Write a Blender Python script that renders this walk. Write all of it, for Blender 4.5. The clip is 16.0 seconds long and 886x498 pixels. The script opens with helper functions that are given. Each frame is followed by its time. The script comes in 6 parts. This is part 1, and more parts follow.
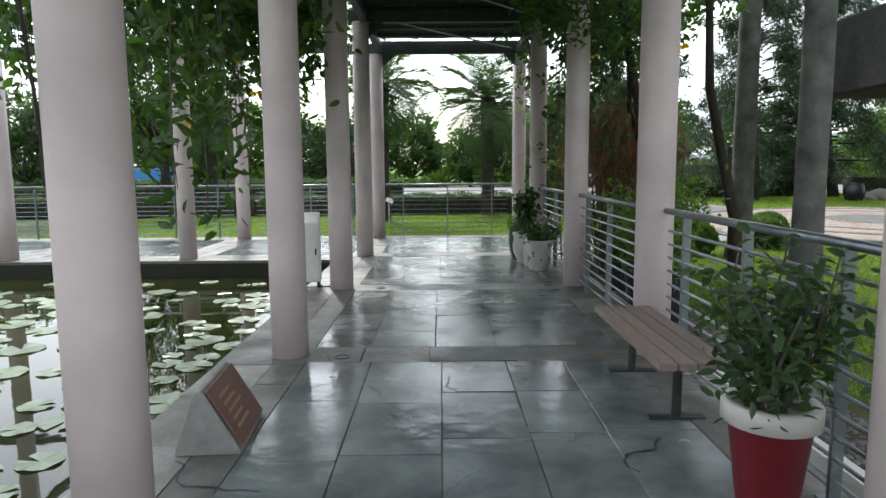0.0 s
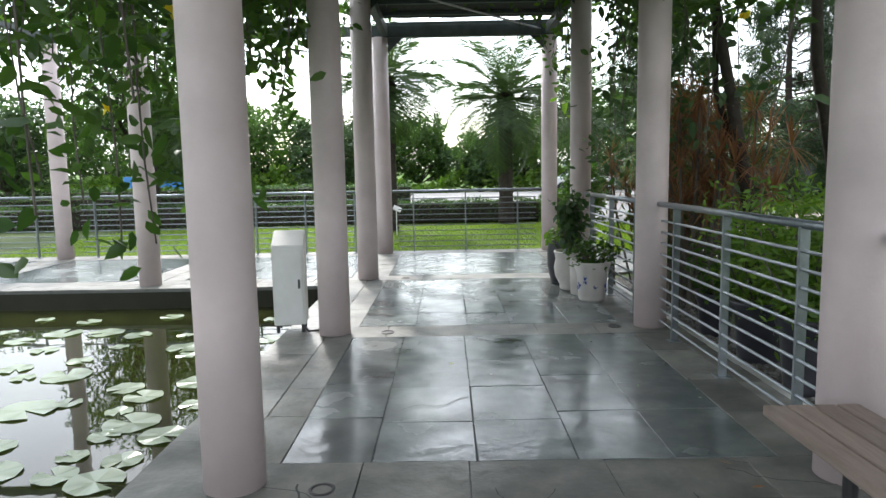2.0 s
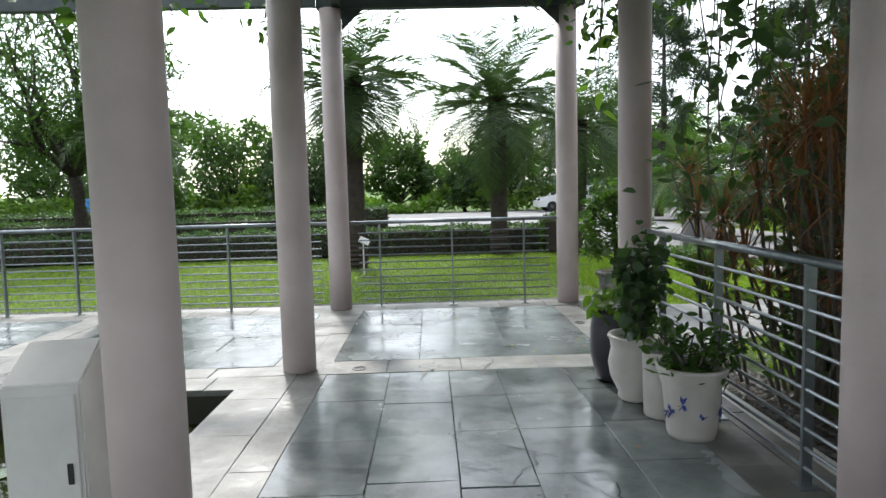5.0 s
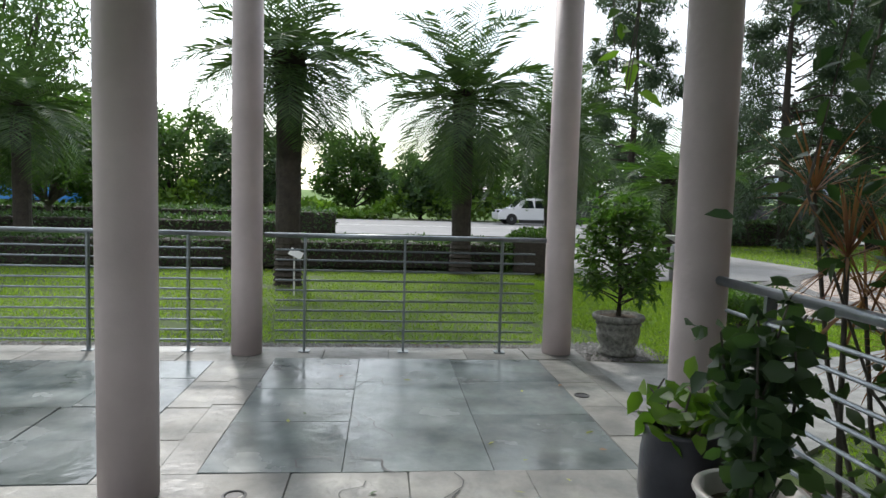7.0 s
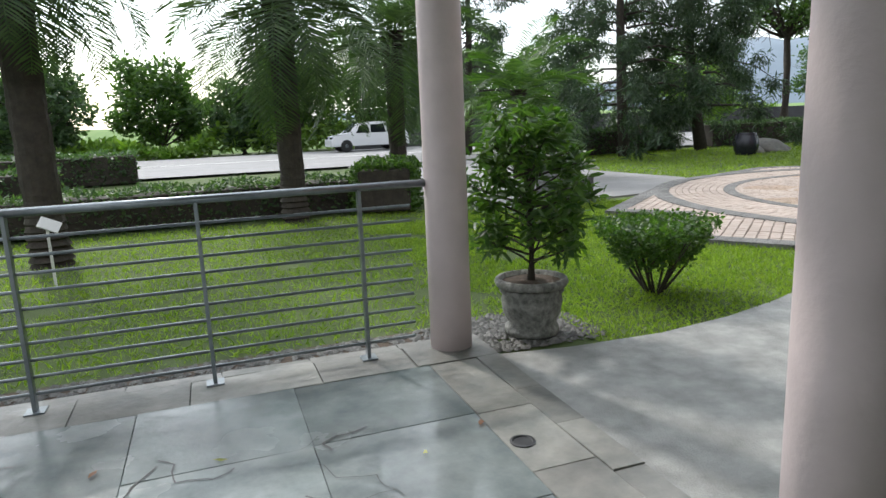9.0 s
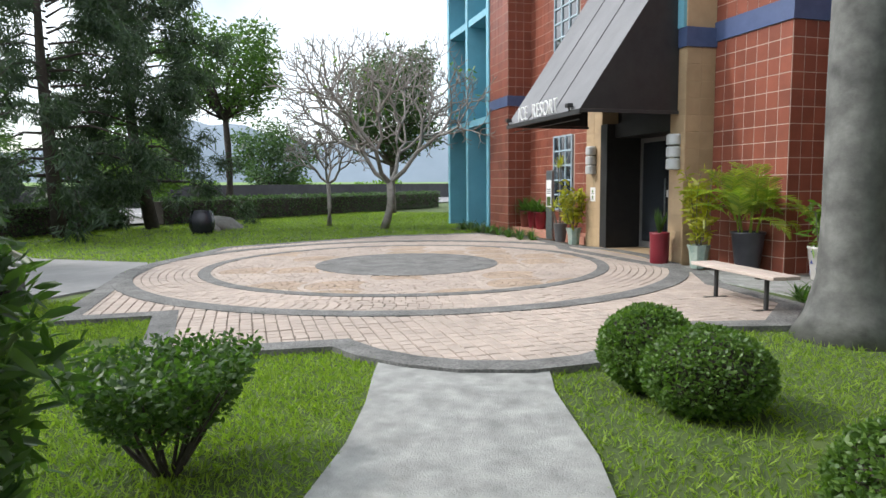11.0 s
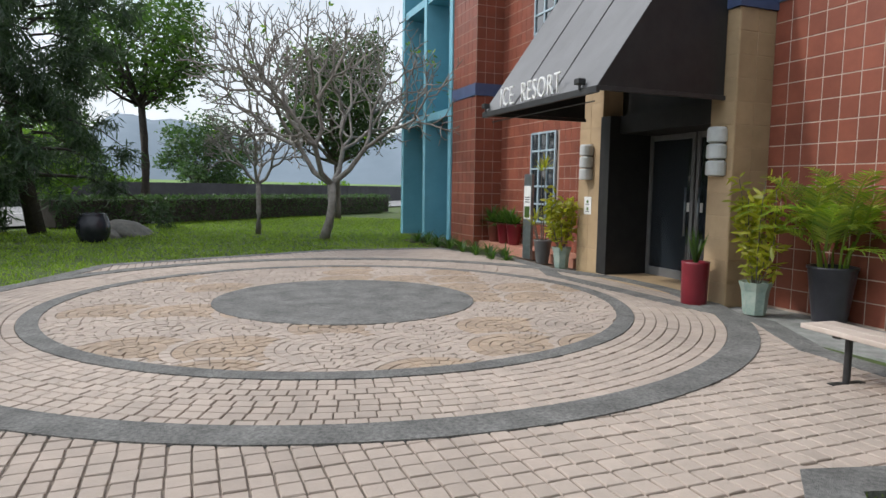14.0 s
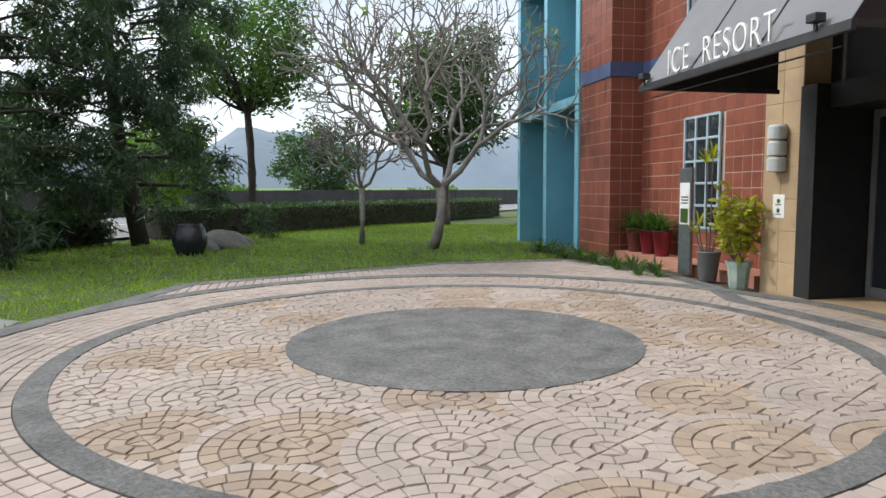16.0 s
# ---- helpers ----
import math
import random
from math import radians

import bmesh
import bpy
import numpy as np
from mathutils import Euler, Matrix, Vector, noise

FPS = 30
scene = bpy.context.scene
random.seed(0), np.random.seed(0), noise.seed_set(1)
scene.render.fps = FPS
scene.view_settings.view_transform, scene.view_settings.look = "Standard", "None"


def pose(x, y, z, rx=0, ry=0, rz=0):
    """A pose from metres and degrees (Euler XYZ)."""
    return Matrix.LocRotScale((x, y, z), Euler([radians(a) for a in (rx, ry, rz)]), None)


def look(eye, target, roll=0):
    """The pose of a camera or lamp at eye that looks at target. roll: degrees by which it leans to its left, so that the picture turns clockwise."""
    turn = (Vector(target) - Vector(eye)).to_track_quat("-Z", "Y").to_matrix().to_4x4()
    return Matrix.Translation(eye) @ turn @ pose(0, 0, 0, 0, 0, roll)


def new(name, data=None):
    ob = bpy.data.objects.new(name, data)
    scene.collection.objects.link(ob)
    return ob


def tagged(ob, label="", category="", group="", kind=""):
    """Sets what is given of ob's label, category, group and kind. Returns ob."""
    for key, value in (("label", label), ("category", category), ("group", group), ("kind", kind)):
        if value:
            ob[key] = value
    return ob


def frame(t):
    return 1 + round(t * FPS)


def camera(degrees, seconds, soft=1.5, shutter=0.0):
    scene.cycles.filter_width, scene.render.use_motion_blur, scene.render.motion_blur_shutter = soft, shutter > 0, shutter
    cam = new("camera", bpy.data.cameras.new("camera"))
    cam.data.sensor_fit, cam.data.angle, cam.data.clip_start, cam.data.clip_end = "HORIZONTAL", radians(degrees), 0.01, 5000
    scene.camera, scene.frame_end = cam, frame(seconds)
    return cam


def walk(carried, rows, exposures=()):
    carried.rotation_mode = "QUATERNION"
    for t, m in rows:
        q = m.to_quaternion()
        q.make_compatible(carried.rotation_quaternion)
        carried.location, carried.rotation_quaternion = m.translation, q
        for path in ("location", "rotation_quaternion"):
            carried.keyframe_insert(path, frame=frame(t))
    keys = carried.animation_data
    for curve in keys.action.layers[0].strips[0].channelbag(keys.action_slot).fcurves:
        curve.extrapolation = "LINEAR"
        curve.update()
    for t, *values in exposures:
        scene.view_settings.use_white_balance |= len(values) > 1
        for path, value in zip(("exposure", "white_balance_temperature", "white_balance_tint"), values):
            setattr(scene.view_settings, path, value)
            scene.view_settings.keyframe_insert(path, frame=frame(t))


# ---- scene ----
cam = camera(68.8, 16.0)
METRES, EYE, TILT, LEAN, TURN = 17.8, 1.4, 0.0, 0.0, -0.2
ROWS = [
    (0.0, 0.0, 0.0, 0.0, -0.05, -7.01, 0.44),
    (0.5, -0.0005, 0.0269, -0.0012, -7.2, -6.84, 0.32),
    (1.0, -0.0025, 0.0548, -0.001, -5.27, -7.39, -1.16),
    (1.5, -0.0078, 0.0839, -0.0009, -2.64, -7.9, 1.09),
    (2.0, -0.0102, 0.1144, -0.0014, 0.53, -6.58, 1.05),
    (2.5, -0.0118, 0.1466, -0.0008, -2.35, -4.2, 2.39),
    (3.0, -0.012, 0.1769, -0.0007, -3.21, -4.18, 4.15),
    (3.5, -0.0117, 0.2065, 0.0008, -0.43, -5.53, 2.64),
    (6.0, -0.0067, 0.3586, 0.0031, -4.09, -4.66, -1.92),
    (6.5, -0.0068, 0.3897, 0.0027, -9.17, -6.17, -2.89),
    (7.0, -0.0045, 0.421, 0.0034, -4.94, -4.4, -1.57),
    (7.5, -0.0028, 0.453, 0.0013, -4.57, -5.65, -0.76),
    (8.0, 0.0016, 0.4864, 0.0032, -5.2, -7.28, 2.86),
    (8.5, 0.0074, 0.5145, 0.0028, -8.03, -8.67, -1.21),
    (9.0, 0.0118, 0.5458, 0.0032, -19.68, -11.08, 2.33),
    (9.5, 0.019, 0.5757, 0.0042, -30.08, -8.0, 3.96),
    (10.0, 0.0318, 0.6036, 0.0029, -48.94, -5.14, 0.42),
    (12.5, 0.1521, 0.6929, 0.0036, -72.09, -5.54, -0.04),
    (13.0, 0.183, 0.7063, 0.0043, -71.6, -2.67, -0.87),
    (13.5, 0.2142, 0.7171, 0.0036, -71.58, -3.04, -1.75),
    (14.0, 0.2465, 0.73, 0.004, -70.7, -5.35, -0.86),
    (14.5, 0.2792, 0.7403, 0.0025, -64.97, -5.15, -0.24),
    (15.0, 0.3085, 0.7548, 0.001, -69.27, -5.86, 0.51),
    (15.5, 0.3375, 0.7729, 0.0017, -64.68, -4.69, 0.3),
    (16.0, 0.3614, 0.7963, 0.0016, -61.3, -5.06, 0.38),
]
walk(cam, [(t, pose(0, 0, EYE, TILT, LEAN, TURN) @ pose(METRES * x, METRES * y, METRES * z, 90 + pitch, roll, yaw)) for t, x, y, z, yaw, pitch, roll in ROWS],
     exposures=[(0.0, 0.08), (0.5, 0.48), (1.5, 0.4), (2.5, 0.42), (3.5, 0.32), (6.0, -0.15), (6.5, -0.35), (7.0, -0.2), (8.5, 0.05), (10.0, 0.1), (12.5, -0.1), (14.0, -0.4), (15.5, -0.42), (16.0, -0.25)])

# ---- world and sun ----
SUN_AZ = math.radians(106)      # direction towards the sun, from +x
SUN_EL = math.radians(42)
world = bpy.data.worlds.new("world")
scene.world = world
world.use_nodes = True
wn = world.node_tree.nodes
wl = world.node_tree.links
bg = wn["Background"]
sky = wn.new("ShaderNodeTexSky")
sky.sky_type = "NISHITA"
sky.sun_disc = False
sky.sun_elevation = SUN_EL
sky.sun_rotation = math.pi / 2 - SUN_AZ
sky.air_density = 1.2
sky.dust_density = 1.5
# bright broken cloud over the blue
tc = wn.new("ShaderNodeTexCoord")
cloud = wn.new("ShaderNodeTexNoise")
cloud.inputs["Scale"].default_value = 2.2
cloud.inputs["Detail"].default_value = 7
ramp = wn.new("ShaderNodeValToRGB")
ramp.color_ramp.elements[0].position = 0.38
ramp.color_ramp.elements[0].color = (0.35, 0.35, 0.35, 1)
ramp.color_ramp.elements[1].position = 0.58
mixc = wn.new("ShaderNodeMixRGB")
mixc.inputs["Color2"].default_value = (10.0, 10.6, 11.4, 1)
wl.new(tc.outputs["Generated"], cloud.inputs["Vector"])
wl.new(cloud.outputs["Fac"], ramp.inputs["Fac"])
wl.new(ramp.outputs["Color"], mixc.inputs["Fac"])
wl.new(sky.outputs["Color"], mixc.inputs["Color1"])
# thin cloud glows round the hidden sun
near_sun = wn.new("ShaderNodeVectorMath")
near_sun.operation = "DOT_PRODUCT"
near_sun.inputs[1].default_value = (math.cos(SUN_AZ) * math.cos(SUN_EL), math.sin(SUN_AZ) * math.cos(SUN_EL), math.sin(SUN_EL))
wl.new(tc.outputs["Generated"], near_sun.inputs[0])
glow = wn.new("ShaderNodeMapRange")
glow.interpolation_type = "SMOOTHSTEP"
glow.inputs["From Min"].default_value, glow.inputs["From Max"].default_value = 0.45, 1.0
glow.inputs["To Min"].default_value, glow.inputs["To Max"].default_value = 1.0, 2.2
wl.new(near_sun.outputs["Value"], glow.inputs["Value"])
bright = wn.new("ShaderNodeVectorMath")
bright.operation = "SCALE"
wl.new(mixc.outputs["Color"], bright.inputs[0])
wl.new(glow.outputs["Result"], bright.inputs["Scale"])
wl.new(bright.outputs["Vector"], bg.inputs["Color"])
bg.inputs["Strength"].default_value = 0.145
sun_data = bpy.data.lights.new("sun", "SUN")
sun_data.energy = 2.6
sun_data.angle = math.radians(3.0)
sun_data.color = (1.0, 0.965, 0.92)
sun = new("sun", sun_data)
sun_way = Vector((math.cos(SUN_AZ) * math.cos(SUN_EL), math.sin(SUN_AZ) * math.cos(SUN_EL), math.sin(SUN_EL)))
sun.matrix_world = look(sun_way * 60, (0, 0, 0))


# ---- materials ----
def material(name, c1, c2=None, scale=4.0, rough=0.7, metal=0.0, bump=0.0, bump_scale=60.0, piece=0.0,
             stain=0.0, stain_scale=0.6, coat=0.0, stretch=None, rough_var=0.0, spec=0.5):
    """A surface of two mixed colours, with grain, larger stains, relief and a spread between pieces."""
    m = bpy.data.materials.new(name)
    m.use_nodes = True
    nt = m.node_tree
    n, l = nt.nodes, nt.links
    b = n["Principled BSDF"]
    c2 = c2 or tuple(v * 0.75 for v in c1)
    geo = n.new("ShaderNodeNewGeometry")
    vec = geo.outputs["Position"]
    if stretch:
        mp = n.new("ShaderNodeMapping")
        mp.inputs["Scale"].default_value = stretch
        l.new(vec, mp.inputs["Vector"])
        vec = mp.outputs["Vector"]
    g = n.new("ShaderNodeTexNoise")
    g.inputs["Scale"].default_value = scale
    g.inputs["Detail"].default_value = 6
    g.inputs["Roughness"].default_value = 0.65
    l.new(vec, g.inputs["Vector"])
    r = n.new("ShaderNodeValToRGB")
    r.color_ramp.elements[0].position, r.color_ramp.elements[1].position = 0.34, 0.66
    r.color_ramp.elements[0].color, r.color_ramp.elements[1].color = (*c1, 1), (*c2, 1)
    l.new(g.outputs["Fac"], r.inputs["Fac"])
    col = r.outputs["Color"]
    if stain:
        s = n.new("ShaderNodeTexNoise")
        s.inputs["Scale"].default_value = stain_scale
        s.inputs["Detail"].default_value = 4
        l.new(geo.outputs["Position"], s.inputs["Vector"])
        sr = n.new("ShaderNodeMapRange")
        sr.inputs["From Min"].default_value, sr.inputs["From Max"].default_value = 0.35, 0.7
        sr.inputs["To Min"].default_value, sr.inputs["To Max"].default_value = 1.0, 1.0 - stain
        l.new(s.outputs["Fac"], sr.inputs["Value"])
        mx = n.new("ShaderNodeMixRGB")
        mx.blend_type = "MULTIPLY"
        mx.inputs["Fac"].default_value = 1
        l.new(col, mx.inputs["Color1"])
        l.new(sr.outputs["Result"], mx.inputs["Color2"])
        col = mx.outputs["Color"]
    if piece:
        oi = n.new("ShaderNodeObjectInfo")
        ad = n.new("ShaderNodeMath")
        ad.operation = "ADD"
        l.new(oi.outputs["Random"], ad.inputs[0])
        l.new(geo.outputs["Random Per Island"], ad.inputs[1])
        fr = n.new("ShaderNodeMath")
        fr.operation = "FRACT"
        l.new(ad.outputs[0], fr.inputs[0])
        pr = n.new("ShaderNodeMapRange")
        pr.inputs["To Min"].default_value, pr.inputs["To Max"].default_value = 1 - piece, 1 + piece * 0.6
        l.new(fr.outputs[0], pr.inputs["Value"])
        mx = n.new("ShaderNodeMixRGB")
        mx.blend_type = "MULTIPLY"
        mx.inputs["Fac"].default_value = 1
        l.new(col, mx.inputs["Color1"])
        l.new(pr.outputs["Result"], mx.inputs["Color2"])
        col = mx.outputs["Color"]
    l.new(col, b.inputs["Base Color"])
    b.inputs["Roughness"].default_value = rough
    b.inputs["Metallic"].default_value = metal
    b.inputs["Coat Weight"].default_value = coat
    b.inputs["Specular IOR Level"].default_value = spec
    if rough_var:
        rr = n.new("ShaderNodeMapRange")
        rr.inputs["From Min"].default_value, rr.inputs["From Max"].default_value = 0.3, 0.7
        rr.inputs["To Min"].default_value, rr.inputs["To Max"].default_value = rough - rough_var, rough + rough_var
        rn = n.new("ShaderNodeTexNoise")
        rn.inputs["Scale"].default_value = 1.7
        rn.inputs["Detail"].default_value = 5
        l.new(geo.outputs["Position"], rn.inputs["Vector"])
        l.new(rn.outputs["Fac"], rr.inputs["Value"])
        l.new(rr.outputs["Result"], b.inputs["Roughness"])
    if bump:
        bn = n.new("ShaderNodeTexNoise")
        bn.inputs["Scale"].default_value = bump_scale
        bn.inputs["Detail"].default_value = 5
        l.new(vec, bn.inputs["Vector"])
        bu = n.new("ShaderNodeBump")
        bu.inputs["Strength"].default_value = bump
        bu.inputs["Distance"].default_value = 0.02
        l.new(bn.outputs["Fac"], bu.inputs["Height"])
        l.new(bu.outputs["Normal"], b.inputs["Normal"])
    return m


def leaf_material(name, c1, c2, through_light=0.45, rough=0.45):
    """Leaves that let light through, each a little different."""
    m = bpy.data.materials.new(name)
    m.use_nodes = True
    n, l = m.node_tree.nodes, m.node_tree.links
    b = n["Principled BSDF"]
    geo = n.new("ShaderNodeNewGeometry")
    r = n.new("ShaderNodeValToRGB")
    r.color_ramp.elements[0].color, r.color_ramp.elements[1].color = (*c1, 1), (*c2, 1)
    l.new(geo.outputs["Random Per Island"], r.inputs["Fac"])
    l.new(r.outputs["Color"], b.inputs["Base Color"])
    b.inputs["Roughness"].default_value = rough
    tr = n.new("ShaderNodeBsdfTranslucent")
    br = n.new("ShaderNodeMixRGB")
    br.blend_type = "MULTIPLY"
    br.inputs["Fac"].default_value = 1
    br.inputs["Color2"].default_value = (1.6, 1.9, 0.7, 1)
    l.new(r.outputs["Color"], br.inputs["Color1"])
    l.new(br.outputs["Color"], tr.inputs["Color"])
    mx = n.new("ShaderNodeMixShader")
    mx.inputs["Fac"].default_value = through_light
    l.new(b.outputs["BSDF"], mx.inputs[1])
    l.new(tr.outputs["BSDF"], mx.inputs[2])
    l.new(mx.outputs["Shader"], n["Material Output"].inputs["Surface"])
    return m


M_SLATE = material("slate", (0.15, 0.18, 0.18), (0.27, 0.30, 0.29), 3.2, 0.19, bump=0.3, bump_scale=5, piece=0.3, stain=0.5, stain_scale=1.9, rough_var=0.14)
M_STRIP = material("rough_slate", (0.17, 0.175, 0.16), (0.30, 0.29, 0.255), 3.5, 0.5, bump=0.75, bump_scale=7, piece=0.3, stain=0.5, stain_scale=2.2, rough_var=0.16)
M_JOINT = material("joint_mortar", (0.12, 0.13, 0.125), (0.18, 0.185, 0.175), 20, 0.9)
M_COLUMN = material("pink_column_paint", (0.72, 0.61, 0.60), (0.62, 0.525, 0.515), 1.3, 0.55, bump=0.14, bump_scale=30, stain=0.2, stain_scale=1.6)
M_BEAM = material("dark_green_steel", (0.045, 0.06, 0.062), (0.075, 0.09, 0.09), 6, 0.5, bump=0.1)
M_NET = material("shade_cloth", (0.022, 0.024, 0.024), (0.04, 0.04, 0.038), 12, 0.9, bump=0.3, bump_scale=120)
M_RAIL = material("galvanised_rail", (0.28, 0.31, 0.33), (0.20, 0.225, 0.24), 12, 0.33, 0.8, bump=0.05)
M_CONC = material("concrete_path", (0.37, 0.37, 0.35), (0.27, 0.275, 0.26), 7.0, 0.85, bump=0.5, bump_scale=90, stain=0.35, stain_scale=4.5)
M_GRANITE = material("grey_washed_gravel", (0.12, 0.12, 0.115), (0.27, 0.265, 0.25), 38, 0.85, bump=0.8, bump_scale=110, stain=0.42, stain_scale=3.0)
M_PAVER = material("pink_paver", (0.47, 0.385, 0.325), (0.40, 0.335, 0.285), 3.0, 0.8, bump=0.3, bump_scale=50, piece=0.09, stain=0.2, stain_scale=0.5)
M_PAVER_TAN = material("tan_paver", (0.42, 0.315, 0.225), (0.36, 0.28, 0.215), 3.0, 0.8, bump=0.3, bump_scale=50, piece=0.14, stain=0.2)
M_BED = material("paver_bed", (0.21, 0.165, 0.13), (0.14, 0.115, 0.095), 15, 0.95)
M_SOIL = material("soil", (0.10, 0.07, 0.045), (0.055, 0.04, 0.03), 18, 0.95, bump=0.6, bump_scale=40)
M_GRASS_GROUND = material("lawn_ground", (0.085, 0.125, 0.028), (0.055, 0.085, 0.02), 1.5, 0.95, bump=0.6, bump_scale=60, stain=0.3)
M_ROAD = material("asphalt", (0.27, 0.265, 0.26), (0.22, 0.22, 0.215), 2.5, 0.85, bump=0.2, bump_scale=80, stain=0.15)
M_TILE = material("red_glazed_tile", (0.26, 0.080, 0.048), (0.195, 0.058, 0.036), 2.5, 0.5, bump=0.06, bump_scale=25, piece=0.16, spec=0.3, stain=0.15, stain_scale=1.0)
M_GROUT = material("pale_grout", (0.50, 0.40, 0.33), (0.40, 0.32, 0.27), 8, 0.9)
M_BEIGE = material("beige_stone_tile", (0.46, 0.33, 0.195), (0.39, 0.275, 0.16), 3, 0.55, bump=0.12, bump_scale=30, piece=0.12, stain=0.2, stain_scale=1.2)
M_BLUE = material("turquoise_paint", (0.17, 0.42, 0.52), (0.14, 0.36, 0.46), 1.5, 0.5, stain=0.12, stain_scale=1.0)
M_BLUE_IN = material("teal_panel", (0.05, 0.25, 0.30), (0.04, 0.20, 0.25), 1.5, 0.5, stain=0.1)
M_NAVY = material("blue_band_tile", (0.07, 0.10, 0.20), (0.05, 0.075, 0.16), 4, 0.45, piece=0.15)
M_PEACH = material("peach_render", (0.50, 0.24, 0.16), (0.44, 0.20, 0.14), 1.5, 0.7, stain=0.12)
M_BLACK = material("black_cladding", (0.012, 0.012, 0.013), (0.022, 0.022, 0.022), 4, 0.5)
M_AWNING = material("grey_awning_cloth", (0.15, 0.15, 0.155), (0.18, 0.18, 0.185), 1.4, 0.75, bump=0.1, bump_scale=150, stain=0.12)
M_WHITE = material("white_paint", (0.78, 0.78, 0.76), (0.68, 0.68, 0.65), 3, 0.5, stain=0.12, stain_scale=2)
M_WOOD = material("bench_wood", (0.33, 0.255, 0.215), (0.24, 0.18, 0.15), 3, 0.5, bump=0.25, bump_scale=22, piece=0.15, stretch=(14, 1.2, 14), stain=0.2)
M_WOOD_PALE = material("weathered_bench_wood", (0.52, 0.44, 0.38), (0.43, 0.35, 0.30), 3, 0.6, bump=0.2, bump_scale=22, piece=0.1)
M_METAL_DARK = material("dark_metal", (0.035, 0.035, 0.037), (0.055, 0.055, 0.055), 8, 0.45, 0.4)
M_RED_POT = material("red_glaze", (0.22, 0.018, 0.03), (0.17, 0.012, 0.022), 3, 0.35, bump=0.05, stain=0.15)
M_WHITE_POT = material("white_glaze", (0.66, 0.63, 0.58), (0.57, 0.54, 0.50), 4, 0.3, bump=0.06, stain=0.2, stain_scale=3)
M_BLUE_PAINT = material("cobalt_paint", (0.02, 0.04, 0.20), (0.05, 0.08, 0.30), 10, 0.35)
M_DARK_POT = material("dark_glaze", (0.022, 0.022, 0.028), (0.04, 0.04, 0.05), 5, 0.3, bump=0.05)
M_JADE_POT = material("jade_glaze", (0.24, 0.34, 0.29), (0.40, 0.46, 0.40), 9, 0.35, stain=0.2)
M_GREY_POT = material("grey_plastic", (0.15, 0.15, 0.15), (0.12, 0.12, 0.12), 5, 0.5)
M_TERRA = material("brown_red_pot", (0.17, 0.05, 0.032), (0.13, 0.035, 0.025), 5, 0.5)
M_STONE_POT = material("carved_grey_stone", (0.36, 0.36, 0.33), (0.13, 0.13, 0.12), 22, 0.85, bump=1.0, bump_scale=24, stain=0.35, stain_scale=3)
M_JAR = material("black_jar_glaze", (0.012, 0.013, 0.02), (0.025, 0.025, 0.035), 4, 0.25)
M_BARK = material("grey_bark", (0.16, 0.145, 0.12), (0.09, 0.08, 0.065), 9, 0.9, bump=0.8, bump_scale=22, stain=0.3, stain_scale=2)
M_BARK_PALE = material("pale_bark", (0.34, 0.31, 0.28), (0.22, 0.20, 0.18), 9, 0.85, bump=0.6, bump_scale=20, stain=0.25, stain_scale=2)
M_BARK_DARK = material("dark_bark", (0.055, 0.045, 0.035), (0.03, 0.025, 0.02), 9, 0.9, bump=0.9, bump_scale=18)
M_ROYAL = material("smooth_grey_trunk", (0.19, 0.19, 0.175), (0.12, 0.12, 0.11), 5, 0.8, bump=0.5, bump_scale=12, stain=0.55, stain_scale=3.5)
M_PEBBLE = material("river_pebbles", (0.10, 0.10, 0.092), (0.17, 0.165, 0.15), 12, 0.7, piece=0.5)
M_ROCK = material("garden_rock", (0.12, 0.12, 0.11), (0.20, 0.19, 0.17), 6, 0.9, bump=0.7, bump_scale=15)
M_PLAQUE = material("plaque_granite", (0.16, 0.07, 0.055), (0.20, 0.10, 0.075), 30, 0.35)
M_CONC_WALL = material("dark_concrete_wall", (0.05, 0.05, 0.054), (0.036, 0.036, 0.04), 2, 0.85, stain=0.35, stain_scale=0.4)
M_LETTER = material("white_letter", (0.82, 0.82, 0.80), (0.76, 0.76, 0.75), 5, 0.4)
M_POOL = material("pool_lining", (0.03, 0.03, 0.018), (0.02, 0.022, 0.012), 3, 0.9)
M_LAMP_SHADE = material("opal_lamp", (0.55, 0.57, 0.56), (0.47, 0.49, 0.49), 8, 0.4, stain=0.1)
# distance haze is mixed into the hill colour; the scene has no air haze
M_HILL = material("haze_tinted_hill", (0.19, 0.235, 0.28), (0.16, 0.205, 0.245), 0.02, 1.0)
M_FIELD = material("far_field", (0.16, 0.25, 0.07), (0.11, 0.19, 0.05), 0.3, 1.0)

L_GREEN = leaf_material("leaf_green", (0.030, 0.070, 0.018), (0.075, 0.135, 0.030))
L_DARK = leaf_material("leaf_dark", (0.032, 0.066, 0.032), (0.072, 0.122, 0.05), 0.38)
L_CASUARINA = leaf_material("leaf_casuarina", (0.022, 0.045, 0.026), (0.05, 0.085, 0.042), 0.3)
L_BRIGHT = leaf_material("leaf_bright", (0.075, 0.15, 0.025), (0.15, 0.24, 0.04))
L_YELLOW = leaf_material("leaf_yellow_green", (0.20, 0.22, 0.02), (0.36, 0.33, 0.035))
L_PALM = leaf_material("leaf_palm", (0.030, 0.062, 0.022), (0.065, 0.11, 0.036), 0.35)
L_BALL = leaf_material("leaf_clipped", (0.05, 0.105, 0.022), (0.12, 0.20, 0.038), 0.35)
L_GRASS = leaf_material("grass_blade", (0.12, 0.20, 0.022), (0.26, 0.35, 0.04), 0.4, 0.6)
